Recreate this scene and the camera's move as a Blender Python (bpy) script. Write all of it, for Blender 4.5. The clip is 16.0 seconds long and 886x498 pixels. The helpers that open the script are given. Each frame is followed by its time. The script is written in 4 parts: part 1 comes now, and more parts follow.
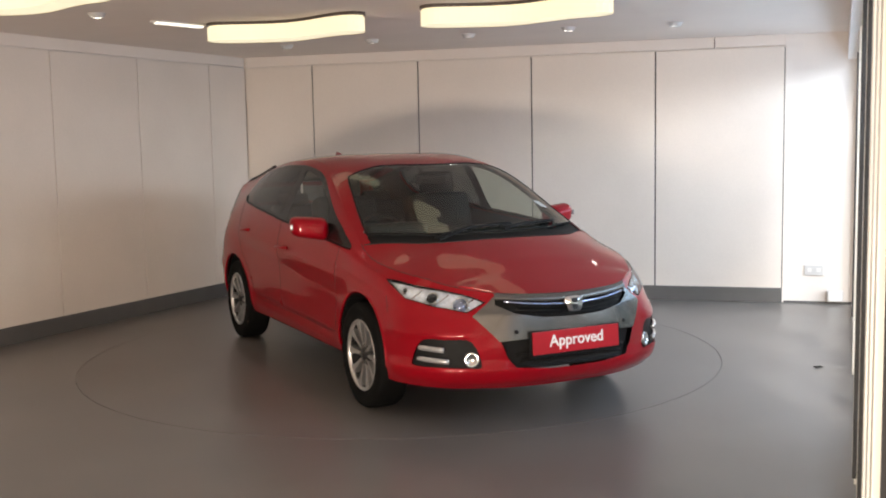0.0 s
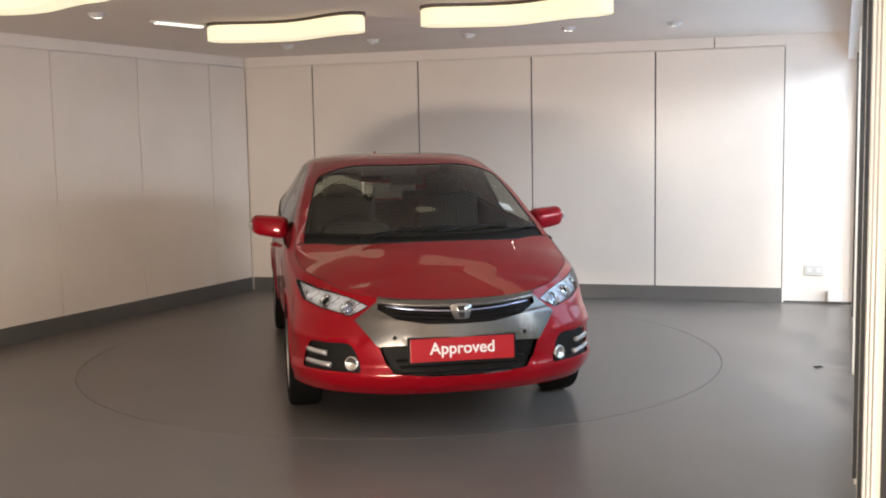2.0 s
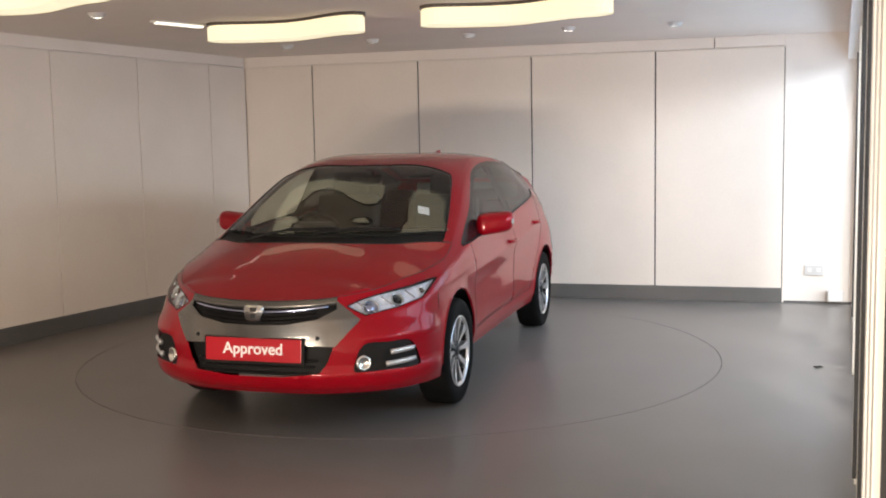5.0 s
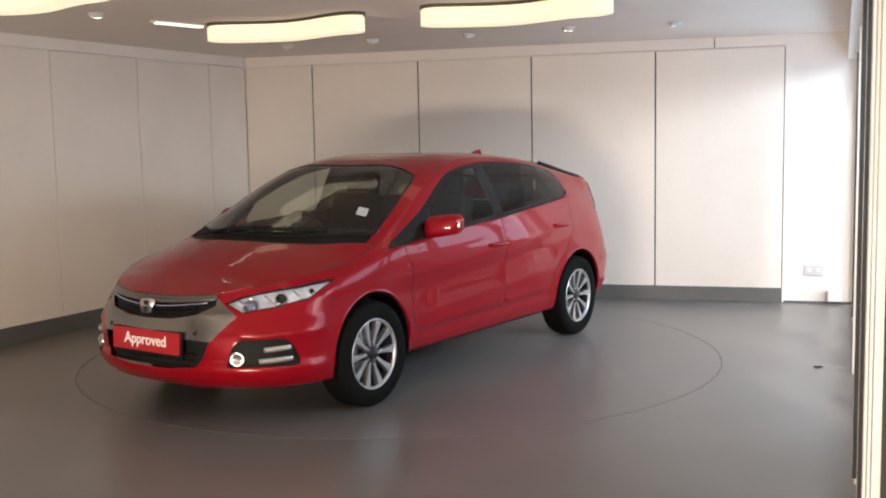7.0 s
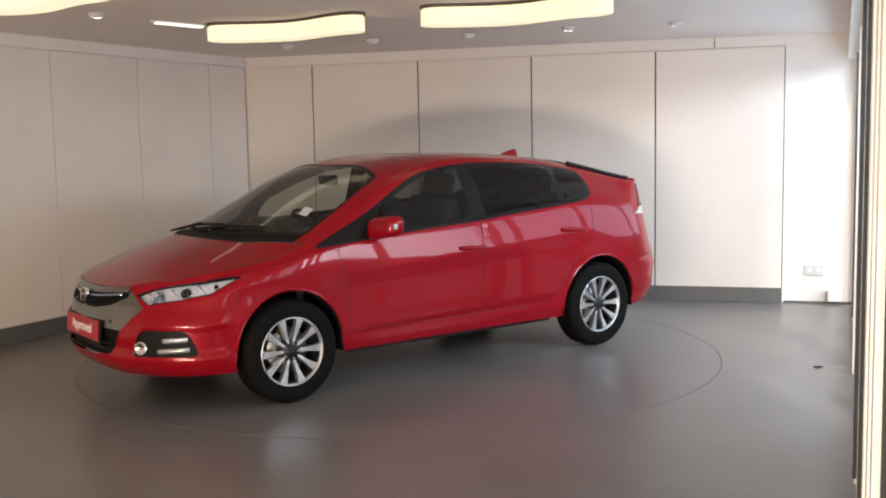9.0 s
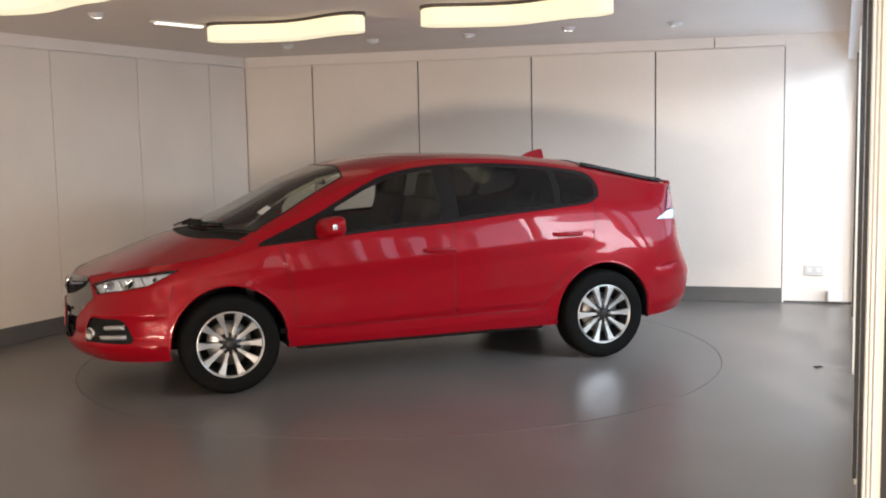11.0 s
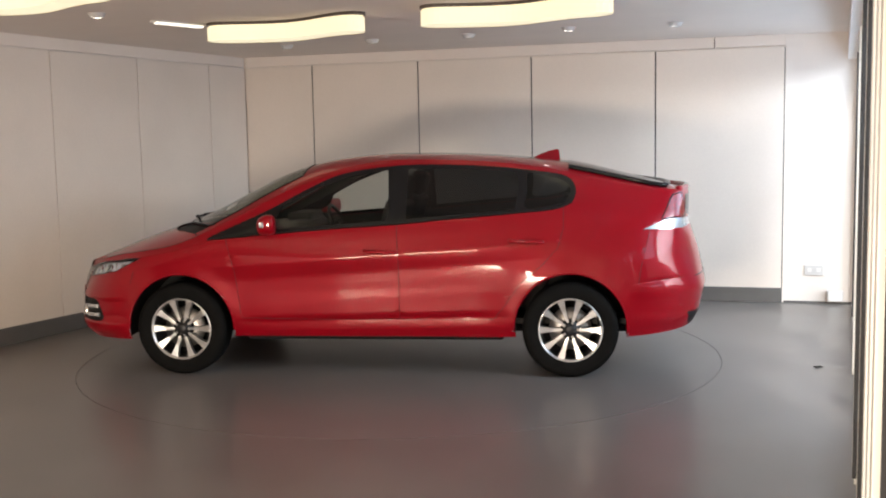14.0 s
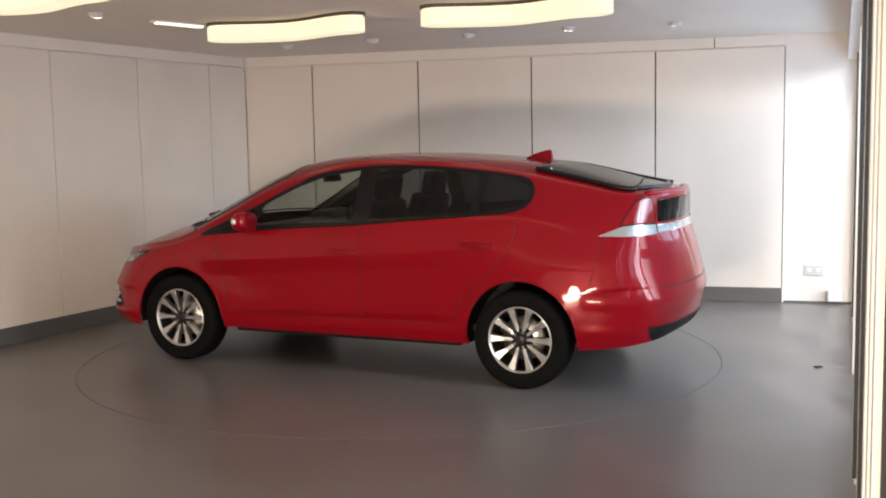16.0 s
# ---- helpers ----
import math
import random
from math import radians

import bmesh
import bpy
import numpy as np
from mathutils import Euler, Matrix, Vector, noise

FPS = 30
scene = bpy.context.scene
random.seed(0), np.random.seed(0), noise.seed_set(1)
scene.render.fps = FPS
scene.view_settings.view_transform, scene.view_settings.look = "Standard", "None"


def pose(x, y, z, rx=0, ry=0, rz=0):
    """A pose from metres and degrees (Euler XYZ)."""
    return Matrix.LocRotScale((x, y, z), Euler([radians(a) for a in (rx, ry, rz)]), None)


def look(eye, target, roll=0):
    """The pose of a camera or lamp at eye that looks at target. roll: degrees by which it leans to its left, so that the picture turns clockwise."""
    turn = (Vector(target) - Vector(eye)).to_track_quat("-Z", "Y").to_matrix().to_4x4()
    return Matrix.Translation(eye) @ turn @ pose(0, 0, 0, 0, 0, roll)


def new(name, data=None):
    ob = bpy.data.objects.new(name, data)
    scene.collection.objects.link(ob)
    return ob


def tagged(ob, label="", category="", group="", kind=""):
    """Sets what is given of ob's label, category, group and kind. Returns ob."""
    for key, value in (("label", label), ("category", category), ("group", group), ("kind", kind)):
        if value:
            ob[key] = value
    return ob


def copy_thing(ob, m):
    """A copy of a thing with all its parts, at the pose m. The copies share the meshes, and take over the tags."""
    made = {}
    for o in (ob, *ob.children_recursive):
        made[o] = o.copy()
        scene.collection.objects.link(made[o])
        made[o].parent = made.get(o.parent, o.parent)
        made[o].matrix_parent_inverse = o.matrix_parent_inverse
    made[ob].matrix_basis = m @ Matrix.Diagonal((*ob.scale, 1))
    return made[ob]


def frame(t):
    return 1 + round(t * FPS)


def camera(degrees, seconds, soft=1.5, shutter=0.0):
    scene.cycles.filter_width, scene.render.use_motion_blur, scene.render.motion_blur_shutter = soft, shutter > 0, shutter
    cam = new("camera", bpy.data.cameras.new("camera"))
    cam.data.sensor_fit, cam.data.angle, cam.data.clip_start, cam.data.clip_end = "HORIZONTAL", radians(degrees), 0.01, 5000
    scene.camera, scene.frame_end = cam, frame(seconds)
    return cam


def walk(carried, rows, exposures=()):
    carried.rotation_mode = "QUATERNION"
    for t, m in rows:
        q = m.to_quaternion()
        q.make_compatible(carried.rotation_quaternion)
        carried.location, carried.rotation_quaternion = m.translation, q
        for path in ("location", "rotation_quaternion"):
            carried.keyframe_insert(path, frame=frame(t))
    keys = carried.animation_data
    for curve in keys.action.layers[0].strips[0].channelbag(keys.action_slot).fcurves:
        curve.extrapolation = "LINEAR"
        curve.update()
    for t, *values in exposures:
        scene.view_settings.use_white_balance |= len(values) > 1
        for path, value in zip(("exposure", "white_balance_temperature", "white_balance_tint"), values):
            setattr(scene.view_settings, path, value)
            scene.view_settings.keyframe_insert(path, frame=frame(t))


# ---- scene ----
cam = camera(46.35, 16.0, soft=2.0)
EYE = (0.0, -7.393, 1.502)
AIM = (EYE[0] + 0.04126, EYE[1] + 0.99385, EYE[2] - 0.10275)
walk(cam, [(0.0, look(EYE, AIM, -1.043)), (16.0, look(EYE, AIM, -1.043))],
     exposures=[(0.0, 0.0), (16.0, 0.0)])

# ---- light: overcast daylight through the glazed front, warm ceiling lamps ----
world = bpy.data.worlds.new("overcast_sky")
scene.world = world
world.use_nodes = True
wn = world.node_tree
sky = wn.nodes.new("ShaderNodeTexSky")
sky.sky_type, sky.sun_disc = "NISHITA", False
sky.sun_elevation, sky.sun_rotation = radians(39), radians(180)
wn.nodes["Background"].inputs[1].default_value = 0.10
wn.links.new(sky.outputs[0], wn.nodes["Background"].inputs[0])
sun = new("sun", bpy.data.lights.new("sun", "SUN"))
sun.data.energy, sun.data.angle, sun.data.color = 2.0, radians(12), (1.0, 0.97, 0.92)
sun.matrix_world = look((0.0, -8.7, 7.0), (0, 0, 0))


def daylight(name, at, to, wide, high, watts, colour):
    """An area lamp that stands in for daylight, in an opening or outside it."""
    lamp = new(name, bpy.data.lights.new(name, "AREA"))
    lamp.data.shape, lamp.data.size, lamp.data.size_y = "RECTANGLE", wide, high
    lamp.data.energy, lamp.data.color = watts, colour
    lamp.matrix_world = look(at, to)
    return lamp


# ---- plan of the room ----
K = Vector((-1.56, 3.45, 0))                  # corner of the left and the back wall
BACK = Vector((5.03, -1.705, 0)).normalized()  # along the back wall
LEFT = Vector((-1.54, -2.85, 0)).normalized()  # along the left wall
BACK_N = Vector((BACK.y, -BACK.x, 0))          # into the room
LEFT_N = Vector((-LEFT.y, LEFT.x, 0))
GLASS0 = Vector((4.03, 1.557, 0))              # far end of the glazed front
GLASS = Vector((-1.937, -4.46, 0)).normalized()
GLASS_N = Vector((GLASS.y, -GLASS.x, 0))
CEIL, PANEL_TOP, SKIRT = 2.395, 2.288, 0.135

mid = GLASS0 + GLASS * 3.2 - GLASS_N * 0.28
daylight("glazing_daylight", mid + Vector((0, 0, 1.62)), mid + GLASS_N + Vector((0, 0, 1.53)), 6.2, 0.80, 68, (0.58, 0.76, 1.0))
daylight("entrance_daylight", (-2.3, -8.28, 0.23), (2.0, 2.5, 1.1), 2.3, 0.40, 305, (1.0, 0.82, 0.65))
# added lamp well outside the glazing, narrowed onto the pillar and back wall
over = GLASS0 + GLASS * 4.0 - GLASS_N * 6.2
sky_lamp = daylight("sky_daylight", over + Vector((0, 0, 3.2)), GLASS0 + GLASS * 0.2 + GLASS_N * 0.6 + Vector((0, 0, 1.0)), 4.6, 2.2, 175, (0.88, 0.94, 1.0))
sky_lamp.data.spread = radians(80)
# added fill lamp outside, shining along the glazing onto posts and pillar
daylight("glazing_fill", GLASS0 + GLASS * 9.0 - GLASS_N * 2.0 + Vector((0, 0, 1.3)), GLASS0 + GLASS * 0.5 + GLASS_N * 0.2 + Vector((0, 0, 1.0)), 2.2, 2.2, 26, (0.95, 0.97, 1.0))


# ---- materials ----
def mat(name, colour, rough=0.5, metal=0.0, vary=0.0, scale=6.0, bump=0.0, fine=120.0, coat=0.0, emit=0.0, rough_vary=0.0, spec=0.5, emit_colour=None):
    m = bpy.data.materials.new(name)
    m.use_nodes = True
    t, b = m.node_tree, m.node_tree.nodes["Principled BSDF"]
    b.inputs["Base Color"].default_value = (*colour, 1)
    b.inputs["Roughness"].default_value, b.inputs["Metallic"].default_value = rough, metal
    b.inputs["Coat Weight"].default_value, b.inputs["Coat Roughness"].default_value = coat, 0.03
    b.inputs["Coat IOR"].default_value = 1.38
    b.inputs["Specular IOR Level"].default_value = spec
    if emit:
        b.inputs["Emission Color"].default_value = (*(emit_colour or colour), 1)
        b.inputs["Emission Strength"].default_value = emit
    if vary or bump or rough_vary:
        co = t.nodes.new("ShaderNodeTexCoord")
        big, small = t.nodes.new("ShaderNodeTexNoise"), t.nodes.new("ShaderNodeTexNoise")
        big.inputs["Scale"].default_value, small.inputs["Scale"].default_value = scale, fine
        big.inputs["Detail"].default_value = 5
        for n in (big, small):
            t.links.new(co.outputs["Object"], n.inputs["Vector"])
        if vary:
            add = t.nodes.new("ShaderNodeMath")
            add.operation = "MULTIPLY_ADD"
            add.inputs[1].default_value = 0.35
            t.links.new(small.outputs["Fac"], add.inputs[0])
            t.links.new(big.outputs["Fac"], add.inputs[2])
            ramp = t.nodes.new("ShaderNodeMapRange")
            ramp.inputs["From Min"].default_value, ramp.inputs["From Max"].default_value = 0.4, 0.95
            ramp.inputs["To Min"].default_value, ramp.inputs["To Max"].default_value = 1 - vary, 1 + vary
            t.links.new(add.outputs[0], ramp.inputs["Value"])
            mul = t.nodes.new("ShaderNodeMix")
            mul.data_type, mul.blend_type = "RGBA", "MULTIPLY"
            mul.inputs["Factor"].default_value = 1
            mul.inputs["A"].default_value = (*colour, 1)
            t.links.new(ramp.outputs[0], mul.inputs["B"])
            t.links.new(mul.outputs["Result"], b.inputs["Base Color"])
        if rough_vary:
            rr = t.nodes.new("ShaderNodeMapRange")
            rr.inputs["To Min"].default_value, rr.inputs["To Max"].default_value = rough - rough_vary, rough + rough_vary
            t.links.new(big.outputs["Fac"], rr.inputs["Value"])
            t.links.new(rr.outputs[0], b.inputs["Roughness"])
        if bump:
            bp = t.nodes.new("ShaderNodeBump")
            bp.inputs["Strength"].default_value, bp.inputs["Distance"].default_value = bump, 0.002
            t.links.new(small.outputs["Fac"], bp.inputs["Height"])
            t.links.new(bp.outputs[0], b.inputs["Normal"])
    return m


def pane(name, tint, ior=1.5):
    """Thin glass: clear, tinted, with a mirror gloss that grows towards grazing angles."""
    m = bpy.data.materials.new(name)
    m.use_nodes = True
    t = m.node_tree
    t.nodes.clear()
    out, mix = t.nodes.new("ShaderNodeOutputMaterial"), t.nodes.new("ShaderNodeMixShader")
    clear, gloss, face = t.nodes.new("ShaderNodeBsdfTransparent"), t.nodes.new("ShaderNodeBsdfGlossy"), t.nodes.new("ShaderNodeLayerWeight")
    power, scale = t.nodes.new("ShaderNodeMath"), t.nodes.new("ShaderNodeMath")
    clear.inputs["Color"].default_value = (*tint, 1)
    gloss.inputs["Roughness"].default_value = 0.02
    face.inputs["Blend"].default_value = 0.5
    f0 = ((ior - 1) / (ior + 1)) ** 2
    power.operation, scale.operation = "POWER", "MULTIPLY_ADD"
    power.inputs[1].default_value = 5.0
    scale.inputs[1].default_value, scale.inputs[2].default_value = 1 - f0, f0
    t.links.new(face.outputs["Facing"], power.inputs[0])
    t.links.new(power.outputs[0], scale.inputs[0])
    t.links.new(scale.outputs[0], mix.inputs[0])
    t.links.new(clear.outputs[0], mix.inputs[1])
    t.links.new(gloss.outputs[0], mix.inputs[2])
    t.links.new(mix.outputs[0], out.inputs[0])
    return m


PANEL = mat("painted_panel", (0.76, 0.695, 0.635), 0.42, vary=0.06, scale=1.3, bump=0.06, fine=60, rough_vary=0.1)
PLASTER = mat("white_plaster", (0.76, 0.71, 0.67), 0.75, vary=0.05, scale=2.0, bump=0.15, fine=150)
CEILING = mat("ceiling_paint", (0.78, 0.715, 0.665), 0.8, vary=0.04, scale=1.5, bump=0.1, fine=120)
SKIRTING = mat("grey_skirting", (0.10, 0.10, 0.10), 0.45, vary=0.12, scale=4, bump=0.05)
FLOOR = mat("grey_floor_paint", (0.184, 0.174, 0.165), 0.31, vary=0.16, scale=1.1, bump=0.05, fine=260, rough_vary=0.03)
JOINT = mat("dark_joint", (0.02, 0.02, 0.02), 0.8)
FRAME = mat("cream_window_frame", (0.80, 0.80, 0.75), 0.35, vary=0.04, scale=5)
GASKET = mat("black_gasket", (0.015, 0.015, 0.016), 0.6)
WINDOW = pane("clear_glass", (0.93, 0.95, 0.95))
OUTSIDE = mat("pale_paving", (0.42, 0.42, 0.41), 0.8, vary=0.15, scale=0.8, bump=0.2, fine=30)
DIFFUSER = mat("glowing_diffuser", (0.55, 0.48, 0.34), 0.5, emit=0.86, emit_colour=(1.0, 0.90, 0.62))
SPOT = mat("glowing_spot", (1.0, 0.92, 0.8), 0.5, emit=1.6)
BULB = mat("glowing_bulb", (1.0, 0.92, 0.8), 0.5, emit=60.0)
WHITE_PLASTIC = mat("white_plastic", (0.75, 0.75, 0.74), 0.35, vary=0.03)
GREY_PLASTIC = mat("grey_plastic", (0.60, 0.60, 0.60), 0.4, vary=0.03)
DARK_TRIM = mat("dark_lamp_trim", (0.08, 0.06, 0.05), 0.5)

PAINT = mat("red_car_paint", (0.262, 0.0012, 0.0085), 0.34, metal=0.1, spec=0.08, coat=0.75, vary=0.04, scale=3.0, fine=900, bump=0.0)
GLOSS_BLACK = mat("gloss_black_trim", (0.010, 0.010, 0.011), 0.2, spec=0.25, vary=0.1, scale=9)
RUBBER = mat("tyre_rubber", (0.005, 0.005, 0.005), 0.75, spec=0.10, vary=0.2, scale=14, bump=0.3, fine=200)
BLACK_PLASTIC = mat("black_plastic", (0.009, 0.009, 0.0095), 0.6, spec=0.18, vary=0.2, scale=12, bump=0.1, fine=300)
SILVER = mat("satin_silver_bumper", (0.175, 0.171, 0.166), 0.26, metal=0.85, coat=0.4, vary=0.05, scale=5)
CHROME = mat("chrome", (0.78, 0.78, 0.78), 0.09, metal=1.0, vary=0.03, scale=12)
BLUE_CHROME = mat("blue_tinted_chrome", (0.42, 0.47, 0.66), 0.12, metal=1.0, vary=0.05, scale=12)
ALLOY = mat("machined_alloy", (0.68, 0.68, 0.69), 0.28, metal=0.9, vary=0.05, scale=18, bump=0.05, fine=400)
DARK_ALLOY = mat("dark_alloy", (0.025, 0.025, 0.027), 0.4, metal=0.5, vary=0.15, scale=14)
STEEL = mat("brake_steel", (0.30, 0.29, 0.28), 0.35, metal=0.9, vary=0.2, scale=20)
SCREEN_GLASS = pane("windscreen_glass", (0.66, 0.71, 0.64), 1.8)
SIDE_GLASS = pane("side_glass", (0.84, 0.87, 0.84), 1.5)
PRIVACY_GLASS = pane("privacy_glass", (0.16, 0.17, 0.17), 1.55)
LENS = pane("lamp_lens", (0.90, 0.93, 0.96), 1.5)
RED_LENS = mat("red_lamp_lens", (0.26, 0.002, 0.006), 0.12, spec=0.5, coat=1.0, vary=0.35, scale=45)
REFLECTOR = mat("lamp_reflector", (0.86, 0.90, 1.0), 0.20, metal=0.35, vary=0.3, scale=40, bump=1.0, fine=45)
CLEAR_LENS = mat("clear_lamp_lens", (0.52, 0.53, 0.55), 0.2, metal=0.6, coat=1.0, vary=0.12, scale=60)
SEAT = mat("dark_seat_cloth", (0.016, 0.016, 0.016), 0.9, vary=0.2, scale=20, bump=0.3, fine=400)
DASH = mat("dark_dashboard", (0.024, 0.023, 0.022), 0.65, vary=0.1, scale=15, bump=0.2, fine=500)
HEADLINE = mat("pale_headlining", (0.22, 0.21, 0.195), 0.9, vary=0.06, scale=9)
PLATE_RED = mat("red_plate", (0.40, 0.010, 0.020), 0.32, spec=0.4, vary=0.06, scale=10)
LETTER = mat("white_lettering", (0.85, 0.85, 0.85), 0.5)
STICKER = mat("pale_sticker", (0.52, 0.56, 0.56), 0.5, vary=0.2, scale=60)


# ---- mesh helpers ----
def part(name, bm, material, parent=None, label="", smooth=False):
    me = bpy.data.meshes.new(name)
    bm.to_mesh(me)
    bm.free()
    me.materials.append(material)
    if smooth:
        for p in me.polygons:
            p.use_smooth = True
    ob = new(name, me)
    ob.parent = parent
    if label:
        tagged(ob, label)
    return ob


def raw(name, verts, faces, material, parent=None, label="", smooth=False):
    bm = bmesh.new()
    vs = [bm.verts.new(v) for v in verts]
    for f in faces:
        try:
            bm.faces.new([vs[i] for i in f])
        except ValueError:
            pass
    return part(name, bm, material, parent, label, smooth)


def box(bm, size, m=Matrix(), bevel=0.0, seg=2):
    """A box of that size round the origin of m."""
    r = bmesh.ops.create_cube(bm, size=1, matrix=m @ Matrix.Diagonal((*size, 1)))
    if bevel:
        es = list({e for v in r["verts"] for e in v.link_edges})
        bmesh.ops.bevel(bm, geom=es, offset=bevel, segments=seg, affect="EDGES", profile=0.6)
    return bm


def boxed(name, size, m, material, parent=None, label="", bevel=0.004, seg=2, smooth=False):
    return part(name, box(bmesh.new(), size, m, bevel, seg), material, parent, label, smooth)


def lathe(bm, profile, steps=48, m=Matrix(), closed=False):
    """Turns (radius, height) points round the z axis of m."""
    rings = []
    for r, h in profile:
        rings.append([bm.verts.new(m @ Vector((r * math.cos(2 * math.pi * k / steps), r * math.sin(2 * math.pi * k / steps), h))) for k in range(steps)])
    pairs = list(zip(rings, rings[1:])) + ([(rings[-1], rings[0])] if closed else [])
    for a, b in pairs:
        for k in range(steps):
            bm.faces.new((a[k], a[(k + 1) % steps], b[(k + 1) % steps], b[k]))
    return bm


def prism(bm, outline, z0, z1, m=Matrix(), bevel=0.0):
    """Pulls a flat outline up from z0 to z1."""
    lo, hi = [bm.verts.new(m @ Vector((x, y, z0))) for x, y in outline], [bm.verts.new(m @ Vector((x, y, z1))) for x, y in outline]
    n = len(outline)
    bm.faces.new(lo[::-1])
    top = bm.faces.new(hi)
    for k in range(n):
        bm.faces.new((lo[k], lo[(k + 1) % n], hi[(k + 1) % n], hi[k]))
    if bevel:
        bmesh.ops.bevel(bm, geom=list(top.edges), offset=bevel, segments=2, affect="EDGES")
    bmesh.ops.recalc_face_normals(bm, faces=bm.faces[:])
    return bm


def tube(bm, pts, radius, sides=8, closed=False):
    """A round bar along points."""
    pts = [Vector(p) for p in pts]
    n, rings = len(pts), []
    for i, p in enumerate(pts):
        a, b = pts[(i - 1) % n if closed else max(i - 1, 0)], pts[(i + 1) % n if closed else min(i + 1, n - 1)]
        d = (b - a).normalized()
        u = d.cross(Vector((0.31, 0.17, 0.94))).normalized()
        v = d.cross(u)
        rings.append([bm.verts.new(p + radius * (u * math.cos(2 * math.pi * k / sides) + v * math.sin(2 * math.pi * k / sides))) for k in range(sides)])
    for i in range(n if closed else n - 1):
        a, b = rings[i], rings[(i + 1) % n]
        for k in range(sides):
            bm.faces.new((a[k], a[(k + 1) % sides], b[(k + 1) % sides], b[k]))
    if not closed:
        bm.faces.new(rings[0][::-1])
        bm.faces.new(rings[-1])
    bmesh.ops.recalc_face_normals(bm, faces=bm.faces[:])
    return bm


def along(origin, way, inward, s, d, z):
    """A place s metres along a wall, d metres into the room."""
    return origin + way * s + inward * d + Vector((0, 0, z))


def wall_frame(origin, way, inward):
    """Axes of a wall: x along it, y into the room, z up."""
    m = Matrix.Identity(4)
    m.col[0][:3], m.col[1][:3], m.col[2][:3], m.col[3][:3] = way, inward, (0, 0, 1), origin
    return m


def slab(name, frame_m, s0, s1, d0, d1, z0, z1, material, parent=None, label="", bevel=0.003):
    return boxed(name, (s1 - s0, abs(d1 - d0), z1 - z0), frame_m @ Matrix.Translation(((s0 + s1) / 2, (d0 + d1) / 2, (z0 + z1) / 2)), material, parent, label, bevel)


# ---- the room ----
MB, ML, MG = wall_frame(K, BACK, BACK_N), wall_frame(K, LEFT, LEFT_N), wall_frame(GLASS0, GLASS, GLASS_N)
RING = 2.237


def build_room():
    # floor with the round pit of the turntable
    ring = [(RING * math.cos(2 * math.pi * k / 128), RING * math.sin(2 * math.pi * k / 128)) for k in range(128)]
    bm = bmesh.new()
    inner = [bm.verts.new((x, y, 0)) for x, y in ring]
    outer = [bm.verts.new((x / RING * 3.0, y / RING * 3.0, 0)) for x, y in ring]
    far = [bm.verts.new((x / RING * 40.0, y / RING * 40.0, 0)) for x, y in ring]
    low = [bm.verts.new((x, y, -0.04)) for x, y in ring]
    for k in range(128):
        j = (k + 1) % 128
        bm.faces.new((inner[k], outer[k], outer[j], inner[j]))
        bm.faces.new((outer[k], far[k], far[j], outer[j]))
        bm.faces.new((low[k], inner[k], inner[j], low[j]))
    floor = part("floor", bm, FLOOR)
    tagged(floor, "smooth grey painted floor with faint scuffs", "floor", kind="structure")
    bm = bmesh.new()
    prism(bm, [(x * 1.01, y * 1.01) for x, y in ring], -0.06, -0.045)
    tagged(part("turntable_pit", bm, JOINT), "dark pit under the round turntable", "pit", kind="structure")

    back = slab("wall_back", MB, -0.2, 6.4, -0.16, 0.0, 0, CEIL + 0.05, PLASTER, None, "", 0)
    tagged(back, "pale back wall clad in tall painted panels", "wall", kind="structure")
    left = slab("wall_left", ML, 0.0, 13.6, -0.16, 0.0, 0, CEIL + 0.05, PLASTER, None, "", 0)
    tagged(left, "pale side wall clad in tall painted panels", "wall", kind="structure")
    seams = [0.022, 0.76, 1.875, 3.0, 4.155, 5.283]
    for a, b in zip(seams, seams[1:]):
        slab("panel", MB, a + 0.006, b - 0.006, 0.003, 0.022, SKIRT, PANEL_TOP, PANEL, back)
    slab("edge_strip", MB, 5.284, 5.296, 0.003, 0.026, SKIRT, PANEL_TOP, PANEL, back)
    for k in range(14):
        a = 0.022 if k == 0 else -0.40 + k * 1.0
        slab("panel", ML, a + 0.004, 0.60 + k * 1.0 - 0.004, 0.003, 0.022, SKIRT, PANEL_TOP, PANEL, left)
    for m, a, b, wall in ((MB, 0.04, 5.283, back), (ML, 0.04, 13.6, left)):
        slab("backing", m, a, b, 0.0005, 0.004, SKIRT, PANEL_TOP, JOINT, wall, "", 0)
        slab("skirting", m, a, b, 0.002, 0.034, 0, SKIRT, SKIRTING, wall, "dark grey skirting board", 0.006)
        slab("cornice", m, a, b, 0.002, 0.016, PANEL_TOP + 0.012, CEIL, CEILING, wall, "painted band above the panels")
    slab("skirting", MB, 5.30, 5.88, 0.002, 0.010, 0, 0.02, SKIRTING, back)
    slab("cornice_joint", MB, 4.672, 4.680, 0.0165, 0.019, PANEL_TOP + 0.01, CEIL - 0.005, DARK_TRIM, back)

    corners = [along(K, BACK, BACK_N, -0.3, -0.2, 0), along(K, BACK, BACK_N, 6.1, -0.2, 0), GLASS0 + GLASS * 7.2 - GLASS_N * 0.12, along(GLASS0, GLASS, GLASS_N, 7.2, -0.7, 0), along(GLASS0, GLASS, GLASS_N, 11.1, -0.7, 0), Vector((-8.2, -8.6, 0))]
    bm = bmesh.new()
    prism(bm, [(c.x, c.y) for c in corners[::-1]], CEIL, CEIL + 0.12)
